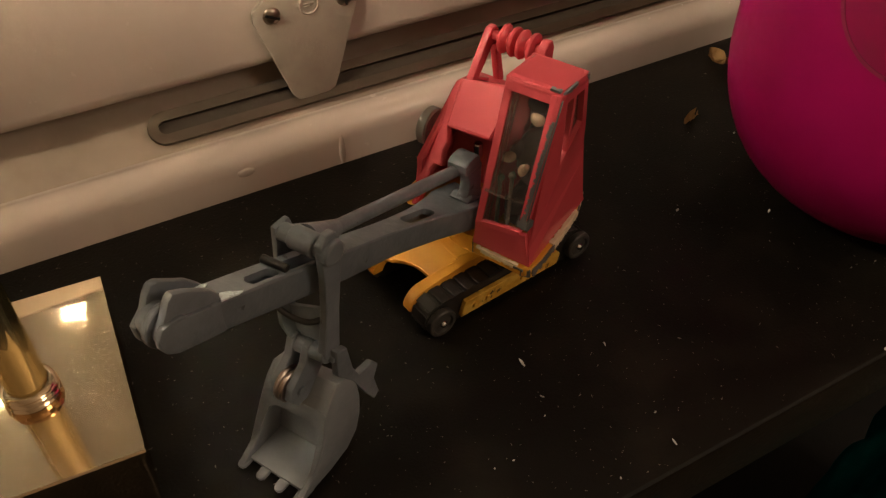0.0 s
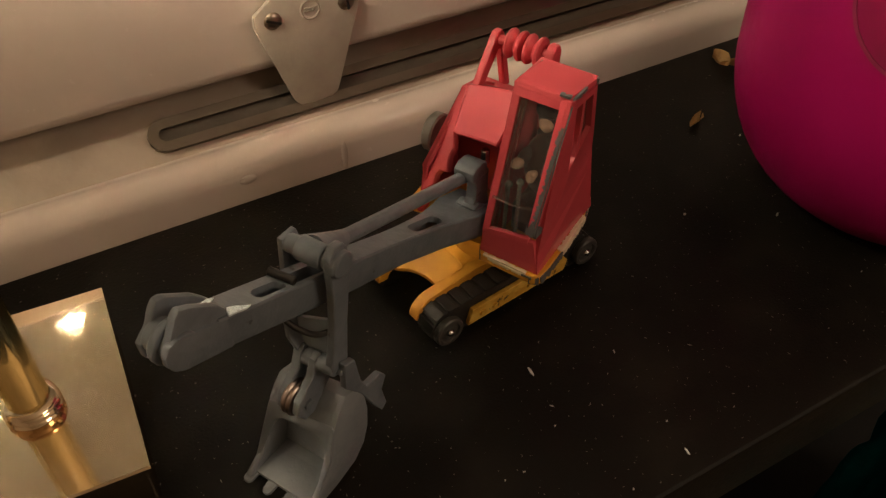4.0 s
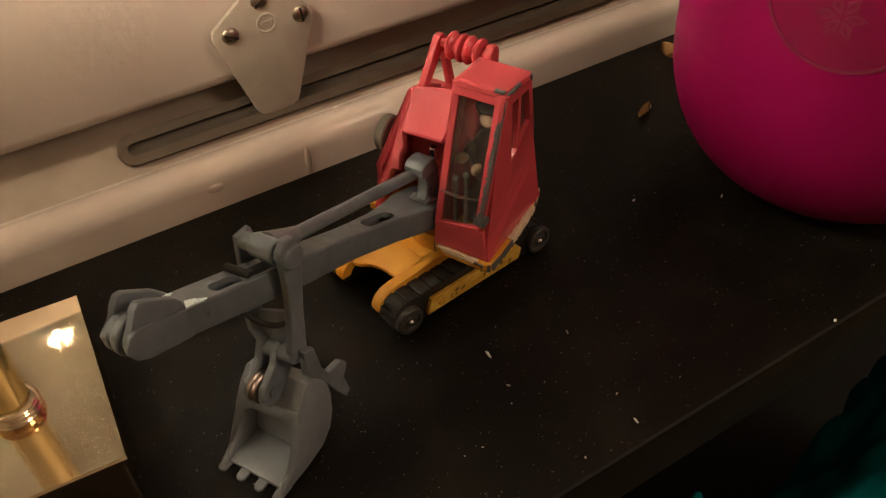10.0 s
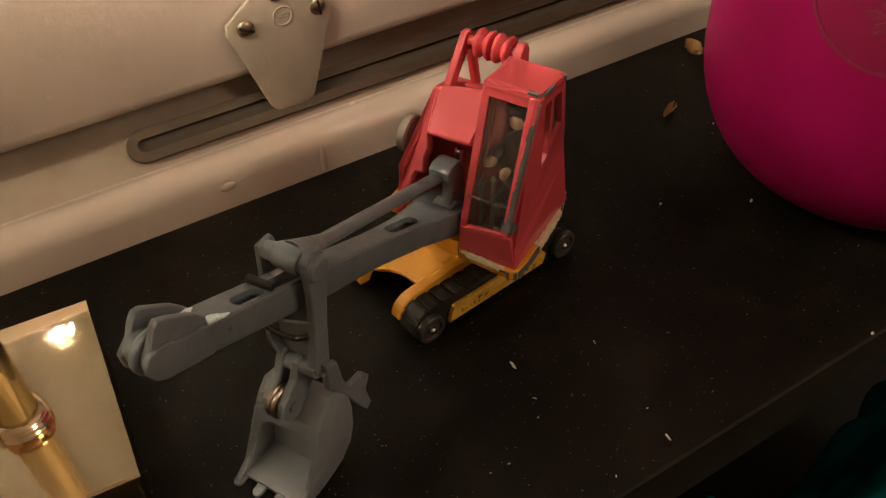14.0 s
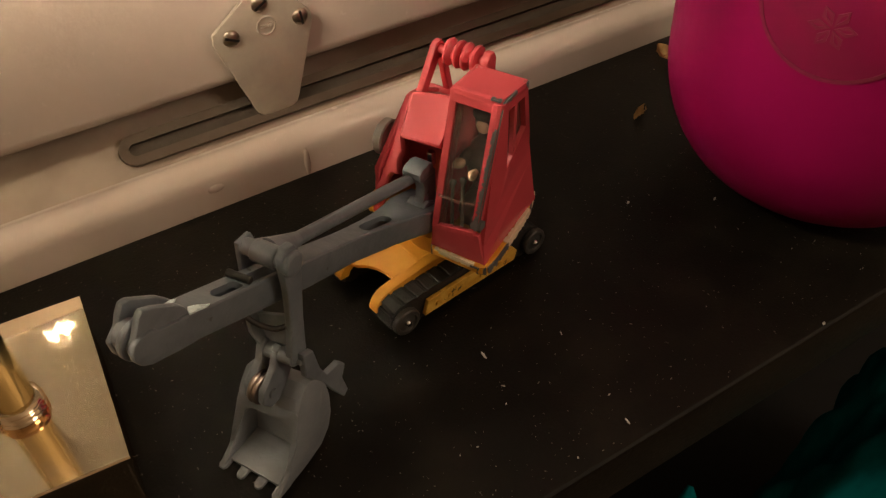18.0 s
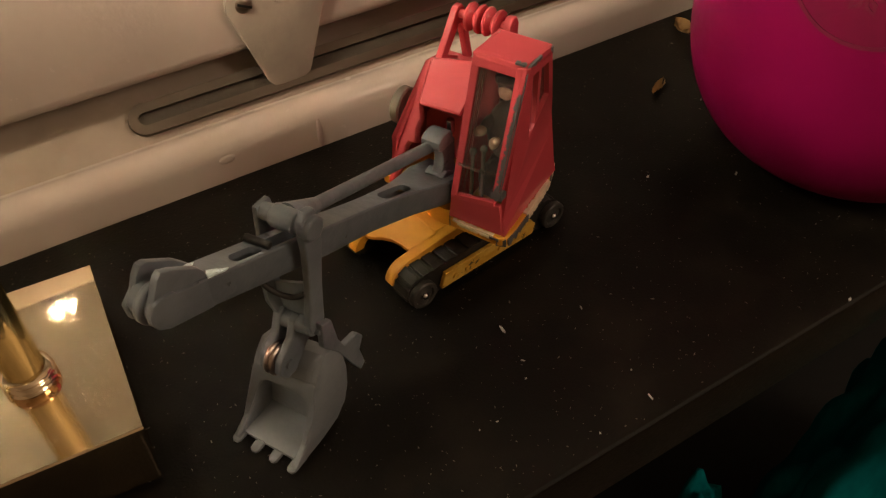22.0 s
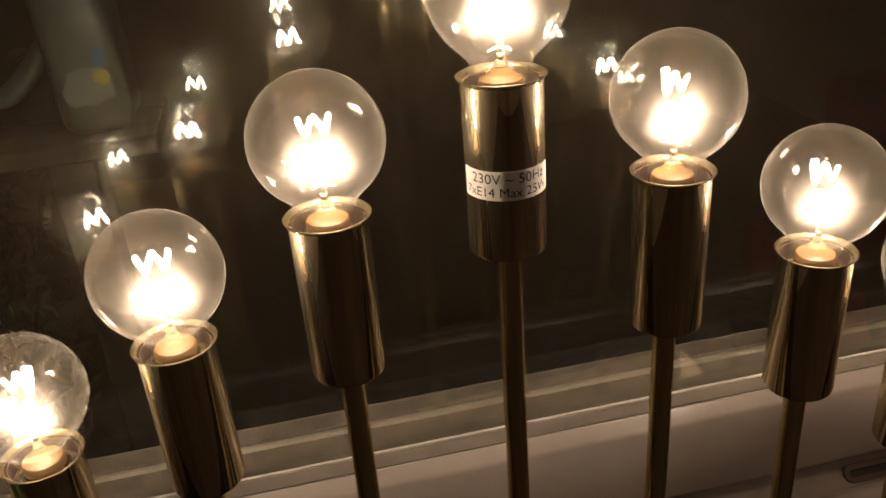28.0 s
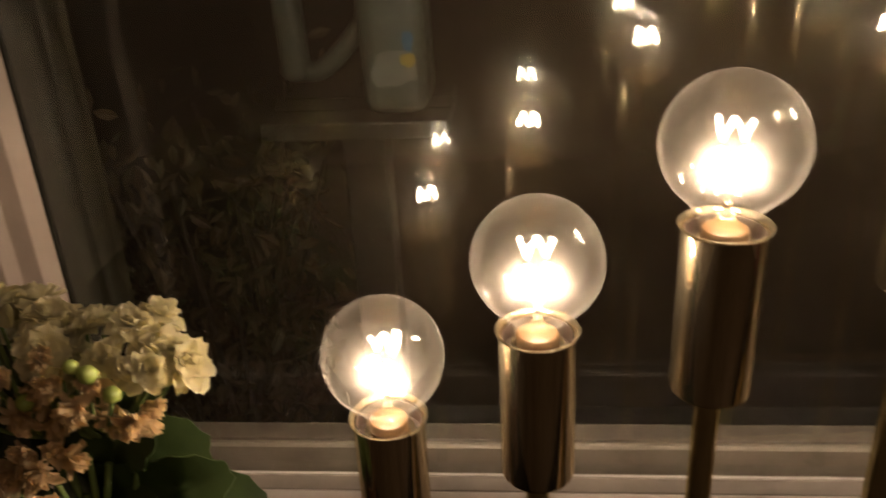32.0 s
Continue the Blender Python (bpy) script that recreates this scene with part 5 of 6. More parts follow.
bm = bmesh.new()
N = 28
rows_ = []
for j in (0, 1):
    rows_.append([[bm.verts.new(on_sleeve(SLEEVE_R * LAB_A * (2 * i / N - 1), LAB_H * (j - 0.5), LAB_R + d)) for i in range(N + 1)] for d in (0, 0.00008)])
for i in range(N):
    bm.faces.new((rows_[0][1][i], rows_[0][1][i + 1], rows_[1][1][i + 1], rows_[1][1][i]))
    bm.faces.new((rows_[0][0][i], rows_[1][0][i], rows_[1][0][i + 1], rows_[0][0][i + 1]))
    for j in (0, 1):
        bm.faces.new((rows_[j][0][i], rows_[j][0][i + 1], rows_[j][1][i + 1], rows_[j][1][i]))
label = part("paper_label", bm, STICKER, candle, "white paper rating label", 60)


def written(text, size, s, h, parent, mat):
    """Text from the built-in font, wrapped round the sleeve."""
    cu = bpy.data.curves.new("letters", "FONT")
    cu.body, cu.size, cu.align_x, cu.align_y = text, size, "CENTER", "CENTER"
    cu.resolution_u = 3
    tmp = new("letters", cu)
    dg = bpy.context.evaluated_depsgraph_get()
    mesh = bpy.data.meshes.new_from_object(tmp.evaluated_get(dg))
    bpy.data.objects.remove(tmp)
    for v in mesh.vertices:
        v.co = on_sleeve(s + v.co.x, h + v.co.y, LAB_R + 0.00014)
    mesh.materials.clear()
    mesh.materials.append(mat)
    ob = new("print", mesh)
    ob.parent = parent
    return ob


written("230V ~ 50Hz", 0.0050, 0.0005, 0.0023, label, INK)
written("7xE14 Max 25W", 0.0046, -0.0003, -0.0024, label, INK)

# ---- emblem on the pot ----
def pot_r(z):
    for (r0, z0), (r1, z1) in zip(POT_PROFILE, POT_PROFILE[1:]):
        if z <= z1:
            return r0 + (r1 - r0) * max(0, (z - z0)) / (z1 - z0)
    return POT_PROFILE[-1][0]


EMB_A, EMB_Z = radians(204), 0.085


def emb(x, y, lift=0.0004):
    a = EMB_A + x / POT_R
    r = pot_r(EMB_Z + y) + lift
    return Vector((r * math.cos(a), r * math.sin(a), EMB_Z + y))


def ribbon(bm, line, w, closed=False):
    """A thin raised band along points on the pot."""
    n = len(line)
    L, R = [], []
    for i, (x, y) in enumerate(line):
        a = line[(i - 1) % n] if closed else line[max(i - 1, 0)]
        b = line[(i + 1) % n] if closed else line[min(i + 1, n - 1)]
        d = Vector((b[0] - a[0], b[1] - a[1])).normalized()
        L.append((bm.verts.new(emb(x - d.y * w, y + d.x * w)), bm.verts.new(emb(x - d.y * w, y + d.x * w, -0.0008))))
        R.append((bm.verts.new(emb(x + d.y * w, y - d.x * w)), bm.verts.new(emb(x + d.y * w, y - d.x * w, -0.0008))))
    for i in range(n if closed else n - 1):
        j = (i + 1) % n
        bm.faces.new((L[i][0], L[j][0], R[j][0], R[i][0]))
        bm.faces.new((L[i][0], L[i][1], L[j][1], L[j][0]))
        bm.faces.new((R[i][0], R[j][0], R[j][1], R[i][1]))


bm = bmesh.new()
film_rings = [[bm.verts.new(emb(0.0203 * k / 6 * math.cos(t), 0.0188 * k / 6 * math.sin(t), 0.00018)) for t in np.linspace(0, 2 * math.pi, 48, endpoint=False)] for k in range(1, 7)]
bm.faces.new(film_rings[0])
for a, b in zip(film_rings, film_rings[1:]):
    for k in range(48):
        bm.faces.new((a[k], b[k], b[(k + 1) % 48], a[(k + 1) % 48]))
part("emblem_film", bm, EMBLEMF, pot, "dull brownish oval film", 60)
bm = bmesh.new()
ribbon(bm, [(0.0205 * math.cos(t), 0.0190 * math.sin(t)) for t in np.linspace(0, 2 * math.pi, 64, endpoint=False)], 0.0005, True)
emblem = part("emblem_ring", bm, EMBLEM, pot, "faint greyish oval outline", 60)
bm = bmesh.new()
for a in range(0, 360, 60):
    c, s = math.cos(radians(a)), math.sin(radians(a))
    px, py = -0.001, -0.005
    ribbon(bm, [(px + c * 0.001, py + s * 0.001), (px + c * 0.0035 - s * 0.001, py + s * 0.0035 + c * 0.001), (px + c * 0.0055, py + s * 0.0055), (px + c * 0.0035 + s * 0.001, py + s * 0.0035 - c * 0.001)], 0.0005, True)
part("emblem_mark", bm, EMBLEM, pot, "faint greyish mark", 60)
bm = lathe(bmesh.new(), [(0, 0.150), (POT_R - 0.0028, 0.150), (POT_R - 0.0028, 0.146), (0, 0.146)], 64)
part("soil", bm, NIGHT, pot, "dark potting soil")

# ---- dust, crumbs and dry petals on the sill ----
rnd = random.Random(11)


def crumb(bm, x, y, length, width, ang, h=0.0003):
    m = Matrix.Translation((x, y, h / 2)) @ Euler((rnd.uniform(-0.1, 0.1), rnd.uniform(-0.1, 0.1), ang)).to_matrix().to_4x4() @ Matrix.Diagonal((length, width, h, 1))
    bmesh.ops.create_icosphere(bm, subdivisions=1, radius=0.5, matrix=m)


specks, tris = [], []
for i in range(9000):
    x, y = rnd.uniform(-0.36, 0.70), rnd.uniform(-0.143, -0.002)
    s = abs(rnd.gauss(0, 0.00006)) + 0.00004
    a, l = rnd.uniform(0, 3.14), s * rnd.uniform(1, 3.5)
    c, d, k = Vector((math.cos(a), math.sin(a), 0)) * l, Vector((-math.sin(a), math.cos(a), 0)) * s, len(specks)
    p = Vector((x, y, 0.00004))
    specks += [p + c, p + d, p - c, p - d, p + Vector((0, 0, s)), p - Vector((0, 0, 0.00004))]
    tris += [(k + i0, k + (i0 + 1) % 4, k + 4) for i0 in range(4)] + [(k + (i0 + 1) % 4, k + i0, k + 5) for i0 in range(4)]
mesh = bpy.data.meshes.new("dust")
mesh.from_pydata(specks, [], tris)
mesh.materials.append(painted("dust_grey", (0.19, 0.18, 0.16), 0.9))
tagged(new("dust", mesh), "pale dust and lint specks scattered on the sill", "dust", kind="stuff")
for x, y, l, w, a in ((0.2816, -0.1003, 0.0036, 0.0011, 1.55), (0.3835, -0.0872, 0.0024, 0.0010, -2.59), (0.3007, -0.1387, 0.0026, 0.0007, 1.5), (0.3046, -0.1057, 0.0018, 0.0005, 1.29),
                      (0.2801, -0.1119, 0.0015, 0.0004, 2.31), (0.2774, -0.1171, 0.0008, 0.0005, 0.3), (0.2637, -0.1240, 0.0009, 0.0005, -0.3), (0.3698, -0.1437, 0.0016, 0.0011, 0.5), (0.3022, -0.1296, 0.0010, 0.0006, 0.2),
                      (0.2586, -0.1237, 0.0007, 0.0005, 1.0), (0.3583, -0.0728, 0.0018, 0.0012, 0.4), (0.4034, -0.0505, 0.0014, 0.0009, 0.5), (0.2831, -0.1402, 0.0009, 0.0006, 1.2)):
    bm = bmesh.new()
    crumb(bm, 0, 0, l * 0.9, w * 0.8, a, 0.0005)
    ob = part("crumb", bm, FLUFF)
    ob.location = (x, y, 0)
    tagged(ob, "pale crumb lying on the black sill", "crumb", "crumbs on the sill")


def dry_petal(x, y, size, ang, label):
    bm = bmesh.new()
    N = 7
    grid = []
    for i in range(N + 1):
        s = i / N
        half = size * 0.19 * math.sin(math.pi * min(1, s * 0.92 + 0.06)) + size * 0.02
        row = []
        for j in range(5):
            t = j / 2 - 1
            row.append(bm.verts.new((size * (s - 0.5), half * t + rnd.gauss(0, size * 0.015), size * (0.05 + 0.22 * t * t + 0.12 * math.sin(3 * s + j)) )))
        grid.append(row)
    for a, b in zip(grid, grid[1:]):
        for j in range(4):
            bm.faces.new((a[j], a[j + 1], b[j + 1], b[j]))
    bmesh.ops.solidify(bm, geom=bm.faces[:], thickness=size * 0.03)
    lo = min(v.co.z for v in bm.verts)
    bmesh.ops.translate(bm, verts=bm.verts, vec=(0, 0, -lo))
    ob = part("dry_petal", bm, PETALDRY, None, "", 50)
    ob.matrix_world = pose(x, y, 0.0, 0, 0, ang)
    return tagged(ob, label, "petal", "fallen petals")


dry_petal(0.3940, -0.0380, 0.0090, 25, "withered tan petal lying on the black sill")
dry_petal(0.4305, -0.0115, 0.0105, 80, "curled dry blossom lying on the black sill")
dry_petal(0.4325, -0.0150, 0.0085, -20, "curled dry blossom lying on the black sill")

# ---- things below the sill ----
def cloth_heap(name, centre, size, mat, label, seed, folds=7):
    """A heap of soft cloth: a rumpled dome."""
    noise_off = Vector((seed * 3.1, seed * 1.7, 0))
    bm = bmesh.new()
    bmesh.ops.create_icosphere(bm, subdivisions=5, radius=1.0)
    for v in bm.verts:
        d = v.co.normalized()
        f = noise.noise(d * 1.6 + noise_off) * 0.30 + abs(noise.noise(d * 3.3 + noise_off * 2)) * 0.28
        v.co = d * (0.85 + f)
        if v.co.z < -0.45:
            v.co.z = -0.45
    ob = part(name, bm, mat, None, "", 180)
    ob.matrix_world = Matrix.Translation(centre) @ Matrix.Diagonal((*size, 1))
    return tagged(ob, label, "cloth")


bench = part("bench", box(bmesh.new(), (0.20, -0.19, -0.36), (0.80, -0.003, -0.33), 0.004), DARK, None, "", 28)
tagged(bench, "dark low bench standing under the window sill", "bench")
for lx in (0.23, 0.77):
    for ly in (-0.17, -0.03):
        part("leg", box(bmesh.new(), (lx - 0.015, ly - 0.015, -0.9), (lx + 0.015, ly + 0.015, -0.36), 0.002), DARK, bench)
cloth_heap("teal_cloth", (0.522, -0.148, -0.269), (0.105, 0.060, 0.135), TEAL, "crumpled teal cloth heaped on a dark bench", 2)
cloth_heap("teal_cushion", (0.412, -0.108, -0.294), (0.035, 0.030, 0.08), TEAL, "rounded teal cloth cushion on a dark bench", 5)
cloth_heap("dark_cloth", (0.535, -0.188, -0.295), (0.07, 0.035, 0.078), DARK, "crumpled black cloth on a dark bench", 8)

# ---- the flowering plant on the sill ----
PETAL = painted("cream_petal", (0.92, 0.88, 0.70), 0.55, (0.84, 0.78, 0.50), 160, (0.4, 0.75), 0.3, 700)
PETALTAN = painted("wilted_petal", (0.92, 0.78, 0.54), 0.65, (0.80, 0.62, 0.36), 220, (0.35, 0.7), 0.4, 600)
BUD = painted("green_bud", (0.40, 0.46, 0.10), 0.4, (0.24, 0.34, 0.06), 180, (0.4, 0.7), 0.1, 600)
STALK = painted("green_stalk", (0.17, 0.24, 0.07), 0.5, (0.11, 0.15, 0.04), 120, (0.4, 0.7), 0.2, 600)
LEAF = painted("dark_leaf", (0.040, 0.062, 0.016), 0.36, (0.026, 0.044, 0.011), 70, (0.35, 0.7), 0.5, 260)
TERRA = painted("plastic_pot", (0.10, 0.045, 0.022), 0.5, (0.07, 0.03, 0.015), 40)

thin(PETAL, 0.4, (0.85, 0.78, 0.50))
thin(PETALTAN, 0.4, (0.93, 0.78, 0.50))
thin(LEAF, 0.15, (0.10, 0.16, 0.02))
PX, PY = -0.297, -0.077
plant = thing("flowering_plant", pose(PX, PY, 0), "potted plant with cream double blossoms, withered tan blossoms and scalloped leaves", "plant")
TO_P = Matrix.Translation((-PX, -PY, 0))
prnd = random.Random(77)


def aim(c, d, up=(0, 0, 1)):
    """A frame at c with its z along d."""
    d = Vector(d).normalized()
    q = d.to_track_quat("Z", "Y").to_matrix().to_4x4()
    return Matrix.Translation(c) @ q


def petal(bm, m, length, width, cup, curl):
    """One petal that grows from the origin of m along its x, cupped across and curled along."""
    rows = []
    for i in range(5):
        s = i / 4
        half = width * (0.22 + 0.78 * math.sin(math.pi * (0.12 + 0.74 * s)) ** 0.8) * (0.62 if i == 4 else 1)
        a = curl * s
        x, z = length * s * math.cos(a * 0.5), length * s * math.sin(a * 0.5)
        rows.append([bm.verts.new(m @ Vector((x + prnd.gauss(0, length * 0.03), half * t, z + cup * width * t * t + prnd.gauss(0, length * 0.03)))) for t in (-1, -0.45, 0.45, 1)])
    for a, b in zip(rows, rows[1:]):
        for j in range(3):
            bm.faces.new((a[j], a[j + 1], b[j + 1], b[j]))


def blossom(name, c, d, r, mat, parent, label, wilted=False):
    """A full double blossom facing d; withered ones hang in narrow shreds."""
    bm = bmesh.new()
    m = aim(c, d)
    layers = ((11, 62, 1.0), (9, 96, 0.95), (6, 128, 0.7)) if wilted else ((8, 4, 1.0), (8, 22, 0.92), (7, 42, 0.78), (6, 62, 0.58), (4, 78, 0.40))
    for k, (n, lift, size) in enumerate(layers):
        for i in range(n):
            az = 360 * (i + 0.5 * (k % 2)) / n + prnd.gauss(0, 7)
            up = lift + prnd.gauss(0, 14 if wilted else 7)
            q = m @ pose(0, 0, 0.0006 * k, 0, 0, az) @ pose(0, 0, 0, 0, -up, 0)
            L = r * size * prnd.uniform(0.8, 1.15)
            petal(bm, q, L, L * (0.24 if wilted else 0.36), prnd.uniform(0.3, 1.2) if wilted else 0.45, prnd.uniform(-1.4, 0.6) if wilted else prnd.uniform(-0.7, 0.2))
    bmesh.ops.solidify(bm, geom=bm.faces[:], thickness=0.00022)
    bm.transform(TO_P)
    return part(name, bm, mat, parent, label, 45)


def bud(c, d, r, parent):
    bm = lathe(bmesh.new(), [(0, -1.3 * r), (0.55 * r, -1.1 * r), (0.95 * r, -0.45 * r), (1.0 * r, 0.1 * r), (0.8 * r, 0.75 * r), (0.35 * r, 1.2 * r), (0, 1.32 * r)], 16, aim(c, d))
    bm.transform(TO_P)
    return part("bud", bm, BUD, parent, "closed green flower bud", 60)


def stalk(points, r0, r1, parent):
    line = smooth_line(points, 6)
    n = len(line)
    bm = tube(bmesh.new(), line, r0, 8, [r0 + (r1 - r0) * i / (n - 1) for i in range(n)])
    bm.transform(TO_P)
    return part("stalk", bm, STALK, parent, "", 60)


ROOTP = Vector((PX, PY, 0.088))


def head(centre, spread, blooms, wilts, buds, foot):
    """An umbel: a main stalk, side stalks, and the blossoms on them."""
    c = Vector(centre)
    fork = c + Vector((foot[0], foot[1], -0.036))
    top = stalk([ROOTP + Vector((foot[0] * 0.3, foot[1] * 0.3, -0.01)), ROOTP.lerp(fork, 0.55) + Vector((0.004, 0.003, 0)), fork], 0.0022, 0.0016, plant)
    for kind, items in (("b", blooms), ("w", wilts), ("k", buds)):
        for dx, dy, dz, r in items:
            p = c + Vector((dx, dy, dz)) * spread
            d = (p - (c + Vector((0, 0.004, -0.016)))).normalized()
            stalk([fork, fork.lerp(p, 0.6) + Vector((dx, dy, -0.3)) * spread * 0.15, p - d * 0.002], 0.0010, 0.0007, top)
            if kind == "b":
                blossom("blossom", p, d, r, PETAL, top, "cream double blossom")
            elif kind == "w":
                blossom("withered_blossom", p, d + Vector((0, -0.5, -0.5)), r, PETALTAN, top, "withered tan blossom", True)
            else:
                bud(p, d, r, top)
    return top


def dome(n, seed, r0, r1, low):
    """Places on the front and top of a dome, with the size of each bloom."""
    r = random.Random(seed)
    out = []
    for i in range(n):
        a = 2.4 * i + r.uniform(-0.3, 0.3)
        h = low + (0.98 - low) * (i + 0.5) / n
        q = math.sqrt(max(0, 1 - h * h))
        out.append((q * math.cos(a), q * math.sin(a), h * 0.8, r.uniform(r0, r1)))
    return tuple(out)


head((-0.2740, -0.052, 0.2205), 0.0205, dome(6, 3, 0.0085, 0.0120, 0.35) + ((1.15, -0.25, 0.10, 0.0125), (0.75, -0.7, 0.25, 0.0105)),
     ((-0.45, -1.25, 0.45, 0.0085), (0.05, -1.0, 0.40, 0.0085), (0.55, -1.15, -0.35, 0.0090), (-0.95, -0.9, 0.05, 0.010), (-0.2, -1.3, 0.05, 0.009)),
     ((0.1, -1.3, 0.60, 0.0034), (0.45, -1.35, 0.25, 0.0030), (-0.15, -1.3, 0.75, 0.0026), (-0.45, -1.1, -0.20, 0.0046), (-0.55, -0.95, -0.50, 0.0028)), (-0.014, 0.0))
head((-0.3090, -0.057, 0.2280), 0.0205, dome(10, 8, 0.0095, 0.0125, -0.3),
     ((0.35, -0.95, 0.25, 0.0085), (0.80, -0.6, 0.35, 0.0085), (0.35, -0.85, -0.65, 0.0090), (-0.4, -0.95, -0.6, 0.0090), (-0.1, -0.6, 0.9, 0.0080), (-0.6, -0.95, 0.1, 0.008)),
     ((0.05, -0.6, 1.05, 0.0028), (0.55, -1.0, -0.35, 0.0032), (-0.5, -0.9, 0.5, 0.0028)), (0.006, -0.004))
# two low clusters, wholly withered
for c0, spread, n in (((-0.2930, -0.062, 0.2120), 0.012, 6), ((-0.2690, -0.060, 0.2085), 0.009, 5), ((-0.2955, -0.080, 0.190), 0.013, 9), ((-0.3160, -0.082, 0.196), 0.007, 3)):
    c0 = Vector(c0)
    st = stalk([ROOTP, ROOTP.lerp(c0, 0.6) + Vector((0.003, 0.004, 0.004)), c0 - Vector((0, -0.003, 0.006))], 0.0018, 0.0010, plant)
    for i in range(n):
        d = Vector((prnd.gauss(0, 1), prnd.gauss(-0.6, 0.7), prnd.gauss(0.2, 0.7))).normalized()
        blossom("withered_blossom", c0 + d * spread * 0.7, d + Vector((0.2, -0.2, -0.8)), prnd.uniform(0.0075, 0.0100), PETALTAN, st, "withered tan blossom", True)


def leaf(centre, out, up, length, width):
    """A broad fleshy leaf with a scalloped rim, on a short stalk from the pot."""
    c, o, u = Vector(centre), Vector(out).normalized(), Vector(up).normalized()
    s = o.cross(u).normalized()
    u = s.cross(o)
    NA, NR = 40, 5
    bm = bmesh.new()
    mid = bm.verts.new(c + u * -0.002)
    rings = []
    for k in range(1, NR + 1):
        f = k / NR
        ring = []
        for i in range(NA):
            a = 2 * math.pi * i / NA
            sc = 1 + (0.10 * abs(math.sin(a * 6.5 + 0.3)) - 0.05) * f ** 3
            x = math.cos(a) * length * 0.5 * f * sc * (1 - 0.10 * math.cos(a))
            y = math.sin(a) * width * 0.5 * f * sc
            h = 0.004 * f * f + 0.16 * abs(y) - 0.010 * (x / length + 0.2) ** 2 * 4 + 0.0015 * math.sin(3 * a + length * 900) * f
            ring.append(bm.verts.new(c + o * x + s * y + u * (h - 0.004)))
        rings.append(ring)
    for i in range(NA):
        bm.faces.new((mid, rings[0][i], rings[0][(i + 1) % NA]))
        for a, b in zip(rings, rings[1:]):
            bm.faces.new((a[i], b[i], b[(i + 1) % NA], a[(i + 1) % NA]))
    bmesh.ops.recalc_face_normals(bm, faces=bm.faces)
    bmesh.ops.solidify(bm, geom=bm.faces[:], thickness=0.0010)
    bm.transform(TO_P)
    lf = part("leaf", bm, LEAF, plant, "dark green scalloped leaf", 60)
    stalk([ROOTP, ROOTP.lerp(c - o * length * 0.45, 0.6) + Vector((0, 0, 0.008)), c - o * length * 0.42], 0.0018, 0.0014, lf)


for c, o, u, L, W in (((-0.272, -0.060, 0.180), (0.8, -0.2, 0.35), (-0.1, -0.8, 0.6), 0.042, 0.037), ((-0.246, -0.060, 0.156), (0.9, -0.1, -0.1), (0.2, -0.6, 0.8), 0.038, 0.033),
                      ((-0.258, -0.072, 0.174), (0.7, -0.3, 0.5), (0.1, -0.8, 0.5), 0.033, 0.029), ((-0.240, -0.070, 0.150), (0.8, -0.5, 0.2), (0.1, -0.7, 0.6), 0.034, 0.030), ((-0.268, -0.086, 0.164), (0.3, -0.6, 0.6), (0.0, -0.9, 0.3), 0.031, 0.027),
                      ((-0.312, -0.060, 0.203), (-0.3, -0.1, 0.9), (0.0, -1, 0.2), 0.050, 0.042), ((-0.318, -0.085, 0.168), (-0.5, -0.6, 0.2), (-0.1, -0.5, 0.8), 0.050, 0.044),
                      ((-0.262, -0.095, 0.150), (0.6, -0.7, 0.1), (0.2, -0.4, 0.9), 0.052, 0.046), ((-0.290, -0.045, 0.178), (0.2, 0.8, 0.4), (0.1, -0.7, 0.7), 0.052, 0.046),
                      ((-0.290, -0.115, 0.140), (0.1, -1, 0.0), (0.0, -0.2, 1), 0.050, 0.044), ((-0.335, -0.065, 0.140), (-1, 0.1, 0.1), (-0.3, -0.3, 0.9), 0.046, 0.042),
                      ((-0.286, -0.066, 0.160), (0.6, -0.4, 0.5), (0.1, -0.9, 0.4), 0.046, 0.040), ((-0.255, -0.040, 0.135), (0.8, 0.5, 0.0), (0.2, 0.0, 1), 0.048, 0.042),
                      ((-0.300, -0.056, 0.190), (0.1, 0.1, 1), (0.1, -1, 0.1), 0.044, 0.038), ((-0.279, -0.062, 0.196), (0.3, 0.0, 0.9), (0.1, -1, 0.2), 0.036, 0.032),
                      ((-0.322, -0.070, 0.186), (-0.4, 0.0, 0.9), (-0.1, -1, 0.2), 0.042, 0.036)):
    leaf(c, o, u, L, W)
bm = lathe(bmesh.new(), [(0, 0.0), (0.032, 0.0), (0.034, 0.001), (0.041, 0.078), (0.0435, 0.079), (0.0440, 0.092), (0.0425, 0.093), (0.0405, 0.091), (0.0400, 0.080), (0, 0.080)], 48)
part("plant_pot", bm, TERRA, plant, "plain brown plastic pot", 35)
part("soil", lathe(bmesh.new(), [(0, 0.0815), (0.0395, 0.0815), (0.0395, 0.0855), (0, 0.0880)], 32), NIGHT, plant, "dark potting soil", 60)

